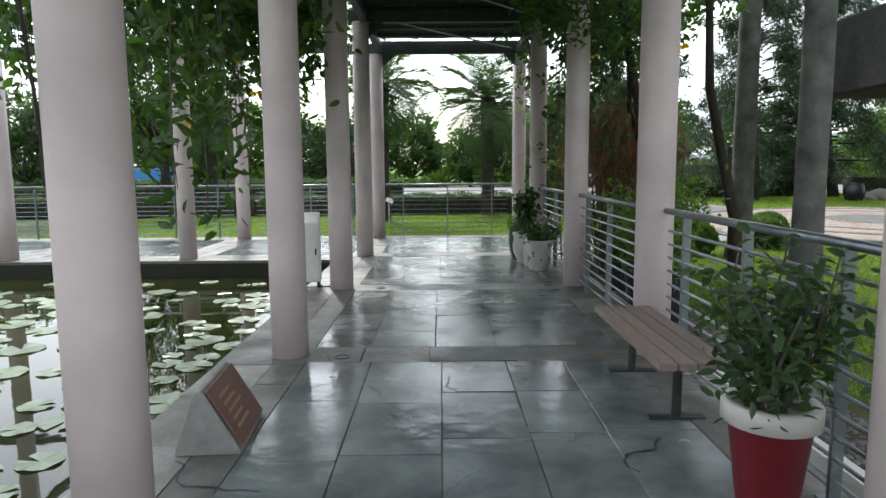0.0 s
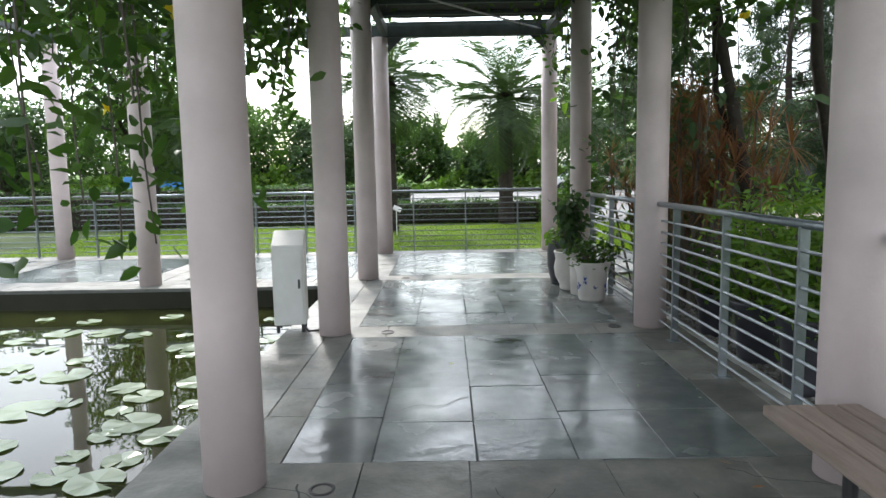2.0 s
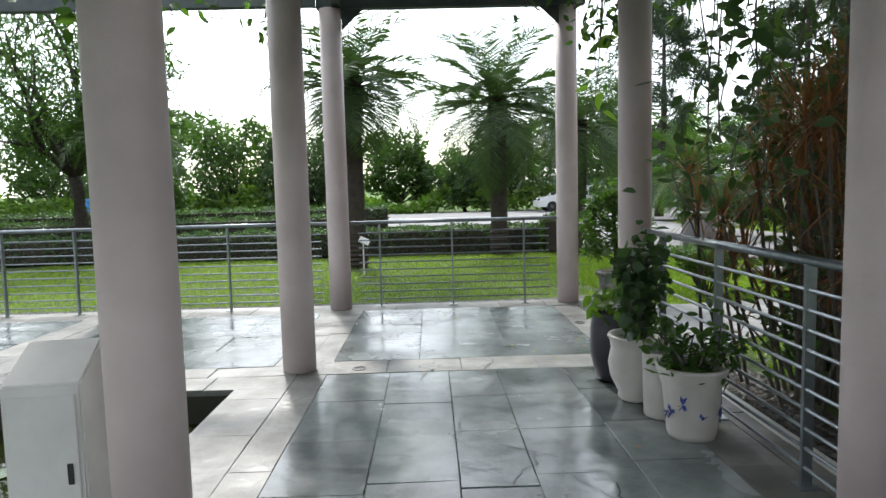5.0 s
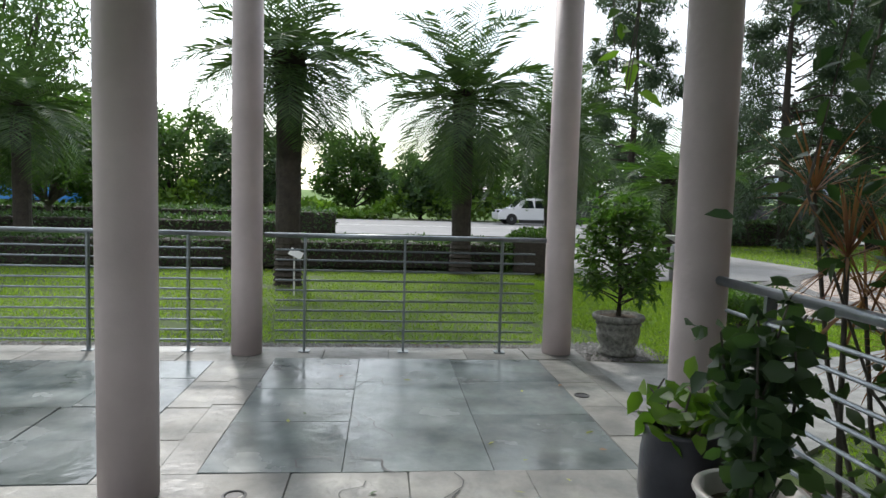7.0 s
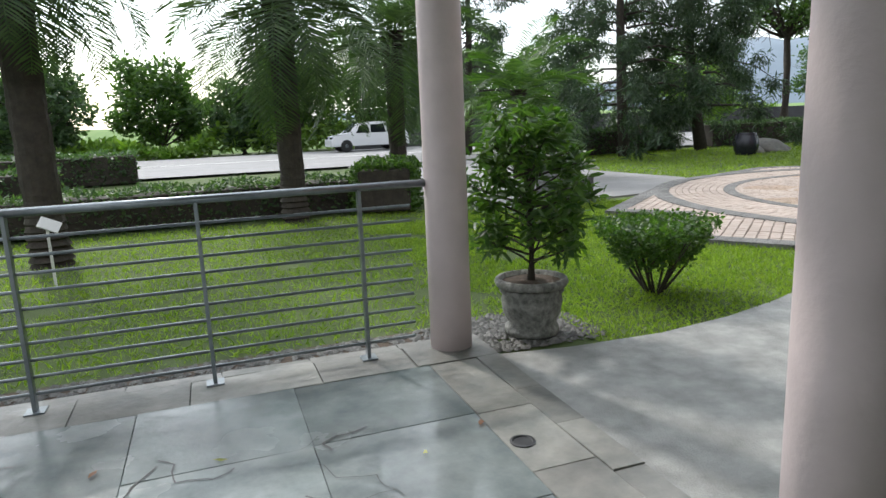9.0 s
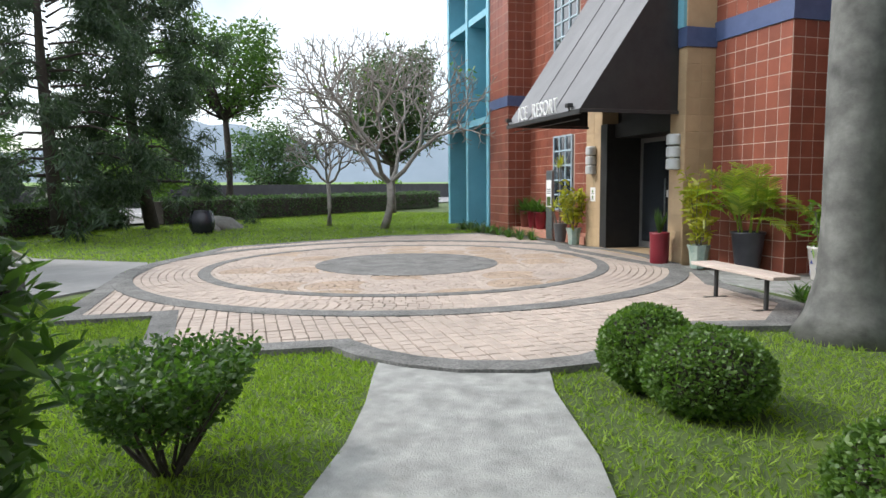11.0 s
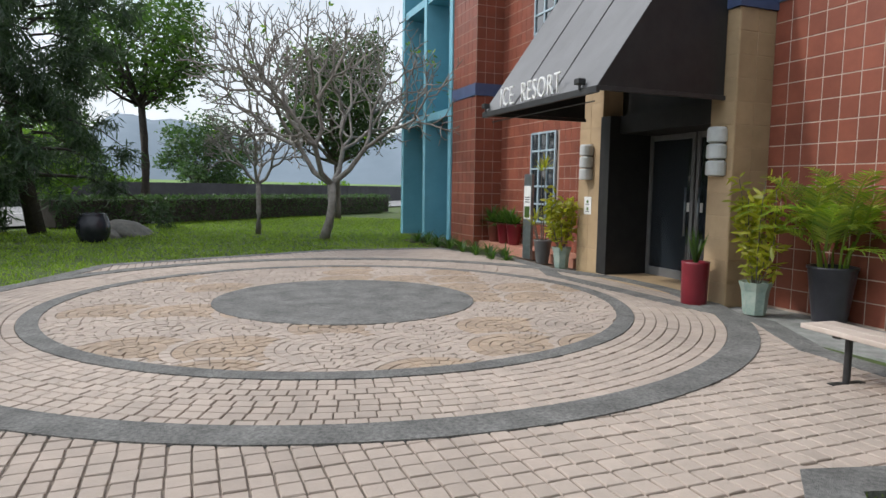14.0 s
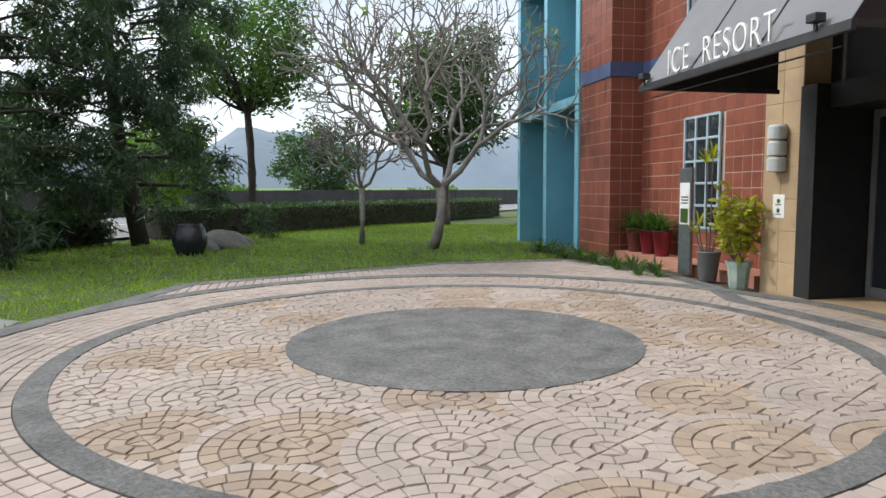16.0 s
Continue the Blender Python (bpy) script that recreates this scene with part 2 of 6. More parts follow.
L_RED = leaf_material("leaf_dry_red", (0.16, 0.06, 0.04), (0.30, 0.15, 0.09), 0.35, 0.7)
L_ARECA = leaf_material("leaf_areca", (0.12, 0.20, 0.03), (0.30, 0.33, 0.05))
L_LILY = leaf_material("lily_pad", (0.15, 0.22, 0.13), (0.27, 0.34, 0.22), 0.15, 0.25)
L_FLOWER = leaf_material("yellow_flower", (0.75, 0.50, 0.02), (0.80, 0.62, 0.05), 0.4)

M_GLASS = bpy.data.materials.new("dark_window_glass")
M_GLASS.use_nodes = True
_b = M_GLASS.node_tree.nodes["Principled BSDF"]
_b.inputs["Base Color"].default_value = (0.02, 0.025, 0.03, 1)
_b.inputs["Roughness"].default_value = 0.05
_b.inputs["Coat Weight"].default_value = 0.5
M_WATER = bpy.data.materials.new("pond_water")
M_WATER.use_nodes = True
_n, _l = M_WATER.node_tree.nodes, M_WATER.node_tree.links
_b = _n["Principled BSDF"]
_b.inputs["Base Color"].default_value = (0.026, 0.030, 0.008, 1)
_b.inputs["Roughness"].default_value = 0.02
_b.inputs["IOR"].default_value = 1.33
_w = _n.new("ShaderNodeTexNoise")
_w.inputs["Scale"].default_value = 3.5
_g = _n.new("ShaderNodeNewGeometry")
_l.new(_g.outputs["Position"], _w.inputs["Vector"])
_u = _n.new("ShaderNodeBump")
_u.inputs["Strength"].default_value = 0.04
_u.inputs["Distance"].default_value = 0.02
_l.new(_w.outputs["Fac"], _u.inputs["Height"])
_l.new(_u.outputs["Normal"], _b.inputs["Normal"])


# ---- mesh helpers ----
def finish(name, bm, mat, smooth=False):
    me = bpy.data.meshes.new(name)
    bmesh.ops.recalc_face_normals(bm, faces=bm.faces[:])
    bm.to_mesh(me)
    bm.free()
    if smooth:
        me.shade_smooth()
    if mat:
        me.materials.append(mat)
    return me


def part(name, bm, mat, parent=None, label="", smooth=False, m=None):
    ob = new(name, finish(name, bm, mat, smooth) if isinstance(bm, bmesh.types.BMesh) else bm)
    if parent:
        ob.parent = parent
    if m is not None:
        ob.matrix_basis = m
    if label:
        tagged(ob, label)
    return ob


def thing(name, label, category, group="", m=None, kind=""):
    ob = new(name)
    ob.empty_display_size = 0.2
    if m is not None:
        ob.matrix_basis = m
    return tagged(ob, label, category, group, kind)


def box(lo, hi, bevel=0.0, bm=None, m=None):
    bm = bm or bmesh.new()
    c = [(a + b) / 2 for a, b in zip(lo, hi)]
    s = [b - a for a, b in zip(lo, hi)]
    mm = Matrix.Translation(c) @ Matrix.Diagonal((*s, 1))
    if m is not None:
        mm = m @ mm
    got = bmesh.ops.create_cube(bm, size=1, matrix=mm)
    if bevel:
        edges = list({e for v in got["verts"] for e in v.link_edges})
        bmesh.ops.bevel(bm, geom=edges, offset=bevel, segments=2, affect="EDGES", profile=0.5)
    return bm


def lathe(profile, seg=24, bm=None, at=(0, 0, 0), wobble=0.0):
    """A turned body from (radius, height) pairs."""
    bm = bm or bmesh.new()
    rings = []
    for r, z in profile:
        ring = []
        for i in range(seg):
            a = 2 * math.pi * i / seg
            rr = r * (1 + wobble * math.sin(3 * a + z * 9))
            ring.append(bm.verts.new((at[0] + rr * math.cos(a), at[1] + rr * math.sin(a), at[2] + z)))
        rings.append(ring)
    for a, b in zip(rings, rings[1:]):
        for i in range(seg):
            j = (i + 1) % seg
            bm.faces.new((a[i], a[j], b[j], b[i]))
    if profile[0][0] > 1e-4:
        bm.faces.new(rings[0][::-1])
    if profile[-1][0] > 1e-4:
        bm.faces.new(rings[-1])
    return bm


def tube(points, radii, seg=6, bm=None, cap=True):
    bm = bm or bmesh.new()
    pts = [Vector(p) for p in points]
    if not hasattr(radii, "__len__"):
        radii = [radii] * len(pts)
    rings = []
    for k, p in enumerate(pts):
        d = (pts[min(k + 1, len(pts) - 1)] - pts[max(k - 1, 0)]).normalized()
        q = d.to_track_quat("Z", "Y").to_matrix()
        rings.append([bm.verts.new(p + q @ Vector((radii[k] * math.cos(2 * math.pi * i / seg), radii[k] * math.sin(2 * math.pi * i / seg), 0))) for i in range(seg)])
    for a, b in zip(rings, rings[1:]):
        for i in range(seg):
            j = (i + 1) % seg
            bm.faces.new((a[i], a[j], b[j], b[i]))
    if cap:
        bm.faces.new(rings[0][::-1])
        bm.faces.new(rings[-1])
    return bm


def from_arrays(name, verts, faces, mat):
    me = bpy.data.meshes.new(name)
    me.from_pydata(verts, [], faces)
    me.materials.append(mat)
    return me


def extrude_outline(outline, z0, z1, bm=None):
    bm = bm or bmesh.new()
    lo = [bm.verts.new((x, y, z0)) for x, y in outline]
    hi = [bm.verts.new((x, y, z1)) for x, y in outline]
    n = len(outline)
    for i in range(n):
        j = (i + 1) % n
        bm.faces.new((lo[i], lo[j], hi[j], hi[i]))
    bm.faces.new(hi)
    bm.faces.new(lo[::-1])
    return bm


def leaf_mesh(name, places, mat, size=0.1, spread=0.5, width=0.45, rng=None, up=0.3, droop=0.0, fold=0.18, fine=False):
    """Many small pointed leaves, each a folded blade of four triangles. places: an array of points."""
    rng = rng or np.random.default_rng(1)
    p = np.asarray(places, float)
    n = len(p)
    d = rng.normal(size=(n, 3))
    d[:, 2] = d[:, 2] * 0.6 + up - droop
    d /= np.linalg.norm(d, axis=1)[:, None] + 1e-9
    s = np.cross(d, rng.normal(size=(n, 3)))
    s /= np.linalg.norm(s, axis=1)[:, None] + 1e-9
    nn = np.cross(d, s)
    ln = (size * (1 - spread / 2 + spread * rng.random(n)))[:, None]
    w = ln * width / 2
    base, tip = p, p + d * ln
    mid = p + d * ln * 0.45
    a, b = mid + s * w + nn * w * fold * 2, mid - s * w + nn * w * fold * 2
    if fine:                             # rounded outline with a bent tip, for leaves seen close
        q1, q2 = p + d * ln * 0.28, p + d * ln * 0.66
        bend = np.array([0, 0, -0.12]) * ln
        rim = nn * w * fold * 2
        v = np.stack([base, q1 + s * w * 0.9 + rim, q2 + s * w * 0.85 + rim + bend * 0.3, tip + bend, q2 - s * w * 0.85 + rim + bend * 0.3, q1 - s * w * 0.9 + rim, q1, q2 + bend * 0.3], 1).reshape(-1, 3)
        k = np.arange(n)[:, None] * 8
        f = np.concatenate([k + t for t in ([0, 1, 6], [0, 6, 5], [1, 2, 7], [1, 7, 6], [6, 7, 4], [6, 4, 5], [2, 3, 7], [7, 3, 4])])
    else:
        v = np.stack([base, a, tip, b], 1).reshape(-1, 3)
        k = np.arange(n)[:, None] * 4
        f = np.concatenate([k + [0, 1, 2], k + [0, 2, 3]])
    me = bpy.data.meshes.new(name)
    me.vertices.add(len(v))
    me.vertices.foreach_set("co", v.ravel())
    me.loops.add(f.size)
    me.loops.foreach_set("vertex_index", f.ravel().astype(np.int32))
    me.polygons.add(len(f))
    me.polygons.foreach_set("loop_start", np.arange(len(f), dtype=np.int32) * 3)
    me.update(calc_edges=True)
    me.materials.append(mat)
    return me


# ---- ground, road, plaza ----
HEART = Vector((12.0, 16.93))           # middle of the round plaza
COLS_Y = (2.2, 4.82, 7.66, 10.66, 13.5)
XL, XR = -1.2, 1.61
COLS_L = ((-1.215, 2.27), (-1.155, 4.82), (-1.185, 7.63), (-1.25, 10.63), (-1.29, 13.5))
COLS_R = ((1.6, 2.08), (1.6, 4.82), (1.615, 7.72), (1.61, 10.74), (1.64, 13.58))
def sheet(bounds, z, holes=()):
    """A flat sheet with rectangular openings."""
    xs = sorted({bounds[0], bounds[2], *[h[0] for h in holes], *[h[2] for h in holes]})
    ys = sorted({bounds[1], bounds[3], *[h[1] for h in holes], *[h[3] for h in holes]})
    bm = bmesh.new()
    vs = {(x, y): bm.verts.new((x, y, z)) for x in xs for y in ys}
    for x0, x1 in zip(xs, xs[1:]):
        for y0, y1 in zip(ys, ys[1:]):
            cx, cy = (x0 + x1) / 2, (y0 + y1) / 2
            if any(h[0] < cx < h[2] and h[1] < cy < h[3] for h in holes):
                continue
            bm.faces.new((vs[x0, y0], vs[x1, y0], vs[x1, y1], vs[x0, y1]))
    return bm


POOL = (-12.0, -4.0, -1.65, 10.12)
tagged(part("ground", sheet((-900, -500, 900, 1500), -0.05, [POOL]), M_GRASS_GROUND), "mown green lawn over the whole grounds", "lawn", kind="structure")
tagged(part("road", sheet((-300, 33, 300, 49), 0.04), M_ROAD), "wide pale asphalt road beyond the lawn", "road", kind="structure")
bm = box((-300, 40.9, 0.041), (300, 41.05, 0.046))
tagged(part("road_line", bm, M_WHITE), "painted white line along the road", "road line", kind="structure")

# pool
bm = sheet(POOL, -0.8)
for a, b in (((POOL[0], POOL[1]), (POOL[0], POOL[3])), ((POOL[2], POOL[1]), (POOL[2], POOL[3])), ((POOL[0], POOL[3]), (POOL[2], POOL[3])), ((POOL[0], POOL[1]), (POOL[2], POOL[1]))):
    bm.faces.new([bm.verts.new(p) for p in ((*a, -0.8), (*b, -0.8), (*b, -0.045), (*a, -0.045))])
tagged(part("pool_basin", bm, M_POOL), "dark lined basin of the lily pond", "pond basin", kind="structure")
tagged(part("water", sheet(POOL, -0.26), M_WATER), "still green-brown water of the lily pond", "water", kind="structure")

# slab under the arcade
FLOOR = thing("floor", "wet grey-green slate floor of the arcade", "floor", kind="structure")
bm = box((-1.64, -3.0, -0.30), (1.86, 13.75, -0.012))
box((-14.0, 10.13, -0.30), (-1.645, 13.75, -0.012), bm=bm)
part("slab", bm, M_JOINT, FLOOR)

# ---- arcade: columns, beams, roof ----
def make_column(x, y, h, r=0.137, label="round column painted pale pink on the slate floor"):
    ob = thing("column", label, "column", "arcade columns", pose(x, y, 0))
    part("shaft", lathe([(r, 0.0), (r, 0.9), (r * 0.995, 2.0), (r * 0.985, h)], 40), M_COLUMN, ob, smooth=True)
    return ob


TOP = 3.72
for x, y in COLS_L + COLS_R:
    make_column(x, y, TOP)
for x in (-4.09, -6.99, -9.89):
    for y in (10.42, 13.45):
        make_column(x, y, TOP)

ROOF = thing("arcade_roof", "dark steel pergola roof with shade cloth overgrown by vines", "roof", kind="structure")


def beam(lo, hi):
    part("beam", box(lo, hi, 0.008), M_BEAM, ROOF)


for y in COLS_Y:
    beam((XL - 0.25, y - 0.06, TOP), (XR + 0.25, y + 0.06, TOP + 0.2))
for x in (XL, XR):
    beam((x - 0.055, -3, TOP + 0.02), (x + 0.055, 14.0, TOP + 0.18))
for y in (10.42, 13.45):
    beam((-13, y - 0.055, TOP + 0.024), (XL - 0.26, y + 0.055, TOP + 0.184))
for x in (-4.09, -6.99, -9.89):
    beam((x - 0.05, 10.5, TOP + 0.03), (x + 0.05, 13.38, TOP + 0.17))
for k in range(24):
    y = -2.6 + 0.7 * k
    beam((XL - 0.05, y - 0.025, TOP + 0.2), (XR + 0.05, y + 0.025, TOP + 0.26))
for k in range(5):                       # cross bracing in the bays
    y0, y1 = COLS_Y[k] - 2.8 if k == 0 else COLS_Y[k - 1], COLS_Y[k]
    part("brace", tube([(XL + 0.1, y0, TOP + 0.1), (XR - 0.1, y1, TOP + 0.1)], 0.016, 6), M_RAIL, ROOF)
for y in COLS_Y:                         # knee plates at the column heads
    for x, sgn in ((XL, 1), (XR, -1)):
        bm = bmesh.new()
        v = [bm.verts.new((x + sgn * a, y + dy, TOP + b)) for dy in (-0.006, 0.006) for a, b in ((0.05, -0.25), (0.05, 0.0), (0.32, 0.0))]
        bm.faces.new(v[:3]); bm.faces.new(v[5:2:-1])
        for i in range(3):
            j = (i + 1) % 3
            bm.faces.new((v[i], v[j], v[3 + j], v[3 + i]))
        part("bracket", bm, M_BEAM, ROOF)
# shade cloth, sagging between the purlins
bm = bmesh.new()
nx, ny = 12, 60
grid = [[bm.verts.new((XL - 0.1 + (XR - XL + 0.2) * i / nx, -3 + 16.3 * j / ny, TOP + 0.275 + 0.03 * noise.noise((i * 0.5, j * 0.4, 0)))) for i in range(nx + 1)] for j in range(ny + 1)]
for j in range(ny):
    for i in range(nx):
        bm.faces.new((grid[j][i], grid[j][i + 1], grid[j + 1][i + 1], grid[j + 1][i]))
part("shade_cloth", bm, M_NET, ROOF, "black shade cloth under vines", True)


# ---- railings ----
def make_rail(p, q, ends=(0.0, 0.0), posts=(0.14, 0.49, 0.84), label="galvanised steel railing with thin horizontal rods"):
    """A railing bay between two column faces; posts at fractions of its length."""
    a, b = Vector(p), Vector(q)
    d = b - a
    ln = d.length
    yaw = math.degrees(math.atan2(d.y, d.x))
    ob = thing("railing", label, "railing", "arcade railings", pose(a.x, a.y, 0, 0, 0, yaw))
    part("handrail", tube([(0, 0, 1.09), (ln, 0, 1.09)], 0.024, 10), M_RAIL, ob, smooth=True)
    for k in posts:
        bm = box((k * ln - 0.011, -0.027, 0.0), (k * ln + 0.011, 0.027, 1.075), 0.003)
        box((k * ln - 0.05, -0.05, 0.0), (k * ln + 0.05, 0.05, 0.008), bm=bm)
        part("post", bm, M_RAIL, ob)
    for i in range(10):
        z = 0.10 + 0.095 * i
        part("rod", tube([(0.10, 0.012, z), (ln - 0.10, 0.012, z)], 0.0098, 6), M_RAIL, ob)
    return ob


make_rail((-1.29 + 0.14, 13.58), (1.64 - 0.14, 13.58))
for x0, x1 in ((-4.09, -1.29), (-6.99, -4.09), (-9.89, -6.99), (-12.8, -9.89)):
    make_rail((x0 + 0.14, 13.58), (x1 - 0.14, 13.58))
for y0, y1 in zip((-0.8, 2.08, 4.82, 7.72), (2.08, 4.82, 7.72, 10.74)):
    make_rail((XR + 0.03, y0 + 0.14), (XR + 0.03, y1 - 0.14))


# ---- plaza ----
def disc(r0, r1, z0, z1, seg=128):
    bm = bmesh.new()
    rings = []
    for r, z in ((r0, z0), (r0, z1), (r1, z1), (r1, z0)):
        rings.append([bm.verts.new((HEART.x + r * math.cos(2 * math.pi * i / seg), HEART.y + r * math.sin(2 * math.pi * i / seg), z)) for i in range(seg)])
    for a, b in zip(rings, rings[1:]):
        for i in range(seg):
            j = (i + 1) % seg
            bm.faces.new((a[i], a[j], b[j], b[i]))
    return bm


def thicken(outline, by):
    """The outline moved outwards by a width."""
    n = len(outline)
    area = sum(outline[i][0] * outline[(i + 1) % n][1] - outline[(i + 1) % n][0] * outline[i][1] for i in range(n))
    sg = 1 if area > 0 else -1
    out = []
    for i in range(n):
        a, b, c = (Vector(outline[k % n]) for k in (i - 1, i, i + 1))
        e, g = (b - a).normalized(), (c - b).normalized()
        n1, n2 = Vector((e.y, -e.x)) * sg, Vector((g.y, -g.x)) * sg
        h = (n1 + n2).normalized()
        out.append(tuple(b + h * by / max(0.5, h.dot(n1))))
    return out


PAVED = [(5.55, 16.05), (6.45, 14.75), (6.22, 14.30), (6.13, 13.85), (6.15, 13.45), (6.32, 13.0), (6.65, 12.62), (7.1, 12.4),
         (7.7, 12.3), (8.2, 12.25), (8.75, 11.1), (9.9, 10.9), (11.2, 11.75), (12.45, 12.0), (13.2, 12.8), (15.5, 14.9), (16.6, 15.3), (18.3, 16.6),
         (19.2, 18.2), (17.6, 20.2), (13.4, 22.3), (10.0, 21.1), (8.3, 19.9), (6.3, 18.2), (6.95, 17.4)]
PLAZA = thing("plaza_pavement", "round forecourt of pink stone setts with grey rings", "pavement", kind="structure")
part("bedding", extrude_outline(thicken(PAVED, 0.2), -0.12, -0.006), M_BED, PLAZA)
bm = bmesh.new()
inner, outer = PAVED, thicken(PAVED, 0.27)
vs = [[bm.verts.new((x, y, z)) for x, y in ring] for ring, z in ((inner, -0.02), (inner, 0.013), (outer, 0.013), (outer, -0.12))]
for a, b in zip(vs, vs[1:]):
    for i in range(len(PAVED)):
        j = (i + 1) % len(PAVED)
        bm.faces.new((a[i], a[j], b[j], b[i]))
part("edging", bm, M_GRANITE, PLAZA, "grey washed gravel edging")
part("ring", disc(4.62, 4.92, -0.1, 0.017), M_GRANITE, PLAZA, "grey ring of washed gravel")
part("ring", disc(3.45, 3.65, -0.1, 0.013), M_GRANITE, PLAZA, "grey ring of washed gravel")
part("fan_bed", disc(1.6, 3.5, -0.1, -0.0015), M_BED, PLAZA)
part("middle_disc", disc(0.0, 1.68, -0.1, 0.013), M_GRANITE, PLAZA, "dull grey disc in the middle")

WAY_L = [(1.87, 13.32), (2.35, 13.24), (3.04, 13.21), (3.7, 13.3), (4.35, 13.47), (5.0, 13.72), (5.64, 14.02), (6.2, 14.25)]
WAY_R = [(6.3, 12.78), (5.73, 12.59), (4.72, 12.1), (3.64, 11.71), (2.9, 11.35), (2.3, 10.95), (1.87, 10.75)]
tagged(part("footpath", extrude_outline(WAY_L + WAY_R, -0.1, -0.015), M_CONC), "pale concrete footpath joining arcade and plaza", "footpath", kind="structure")
bm = extrude_outline([(3.9, 20.2), (5.2, 19.7), (8.0, 20.0), (9.75, 21.35), (10.6, 21.9), (9.6, 33.1), (5.5, 33.1), (4.5, 24)], -0.1, -0.02)
tagged(part("driveway", bm, M_ROAD), "grey asphalt drive from the road to the plaza", "driveway", kind="structure")

# ---- the building ----
FB = pose(12.29, 10.9, 0, 0, 0, 40.5)     # local x along the front, local y out of it
tagged(part("apron_paving", box((-1.5, -4.5, -0.12), (1.78, 0.8, -0.022)), M_CONC, m=FB), "worn concrete apron along the building wall", "apron", kind="structure")
tagged(part("border_bed", box((5.8, -0.79, -0.12), (13.5, 0.9, -0.033)), M_SOIL, m=FB), "dark soil border below the wall", "flower bed", kind="structure")
HOUSE = thing("building", "red tiled building with blue window frames and grey awning", "building", m=FB)


def hbox(name, lo, hi, mat, label="", bevel=0.0, parent=None):
    return part(name, box(lo, hi, bevel), mat, parent or HOUSE, label)


H1, H2 = 3.8, 9.0
hbox("wall", (0.10, -7, -0.1), (1.79, -0.4, H2), M_GROUT)                       # corner block
hbox("wall", (-5.5, -7, -0.1), (0.098, -1.56, H2), M_GROUT)                    # wall set back beside it
hbox("wall", (5.75, -7, -0.1), (10.4, -0.8, H2), M_GROUT)                      # wall with windows
hbox("wall", (10.4, -7, -0.1), (11.9, -0.05, H2), M_GROUT)                    # pier
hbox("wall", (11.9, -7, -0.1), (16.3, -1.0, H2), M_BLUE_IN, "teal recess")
hbox("wall", (16.3, -7, -0.1), (17.0, -0.9, H2), M_PEACH)
hbox("roof", (-5.5, -7.2, H2), (17.2, 0.2, H2 + 0.25), M_CONC)
hbox("wall", (1.79, -7, 2.75), (5.75, -0.6, H2), M_PEACH)
hbox("cladding", (2.2, -0.6, 2.751), (5.05, -0.5, 5.45), M_BLACK, "black cladding above the door")
# beige portal
hbox("pilaster", (1.79, -1.2, -0.1), (2.2, 0.2, H2), M_BEIGE, "beige stone pilaster")
hbox("pilaster", (5.05, -1.2, -0.1), (5.75, -0.1, 5.6), M_BEIGE, "beige stone pilaster")
hbox("portal", (4.78, -1.2, 0.0), (5.049, -0.06, 2.75), M_BLACK, "black door surround")
hbox("portal", (2.201, -1.2, 0.0), (2.5, -0.3, 2.75), M_BLACK, "black door surround")
hbox("portal", (2.5, -1.2, 2.45), (4.78, -0.25, 2.75), M_BLACK, "black door head")
hbox("threshold", (2.2, -1.2, -0.1), (5.05, 0.25, 0.012), M_BEIGE, "worn beige stone threshold")
# blue storey bands
hbox("band", (0.065, -1.56, H1 + 0.1), (1.79, -0.365, H1 + 0.43), M_NAVY, "dark blue tile band")
hbox("band", (-5.5, -1.6, H1 + 0.1), (0.06, -1.525, H1 + 0.43), M_NAVY, "dark blue tile band")
hbox("band", (5.76, -0.8, H1), (10.4, -0.765, H1 + 0.3), M_NAVY, "dark blue tile band")
hbox("band", (10.365, -7, H1), (11.899, -0.015, H1 + 0.3), M_NAVY, "dark blue tile band")
hbox("band", (1.75, -0.41, H1), (2.25, 0.24, H1 + 0.33), M_NAVY, "dark blue tile band")
hbox("pilaster", (1.82, 0.2, H1 + 0.33), (2.15, 0.26, H2), M_BLUE, "turquoise painted upper pilaster")
# turquoise frames
for s in (11.9, 13.95, 16.08):
    hbox("frame_post", (s, -1.0, -0.1), (s + 0.22, 0.0, H2), M_BLUE, "turquoise painted post")
for z in (3.45, 6.9):
    hbox("frame_rail", (12.122, -0.999, z), (16.078, -0.04, z + 0.22), M_BLUE, "turquoise painted cross rail")
hbox("plinth", (6.0, -0.8, -0.1), (10.4, -0.2, 0.16), M_PEACH, "tiled ledge under the potted plants")


def wall_tiles(s0, s1, z0, z1, d, side=False, w=0.235, h=0.265, skip=()):
    """Places of glazed tiles on a wall face; on the front, or on the side that faces along the building."""
    out = []
    n = max(1, round((s1 - s0) / w))
    ww = (s1 - s0) / n
    rows = max(1, round((z1 - z0) / h))
    hh = (z1 - z0) / rows
    for j in range(rows):
        for i in range(n):
            a, z = s0 + (i + 0.5) * ww, z0 + (j + 0.5) * hh
            if any(k[0] < a < k[2] and k[1] < z < k[3] for k in skip):
                continue
            out.append((a, z, d, ww - 0.013, hh - 0.013, side))
    return out


WIN_LOW = (7.7, 0.75, 8.75, 2.75)
WIN_HIGH = (7.45, 4.6, 8.75, 6.6)

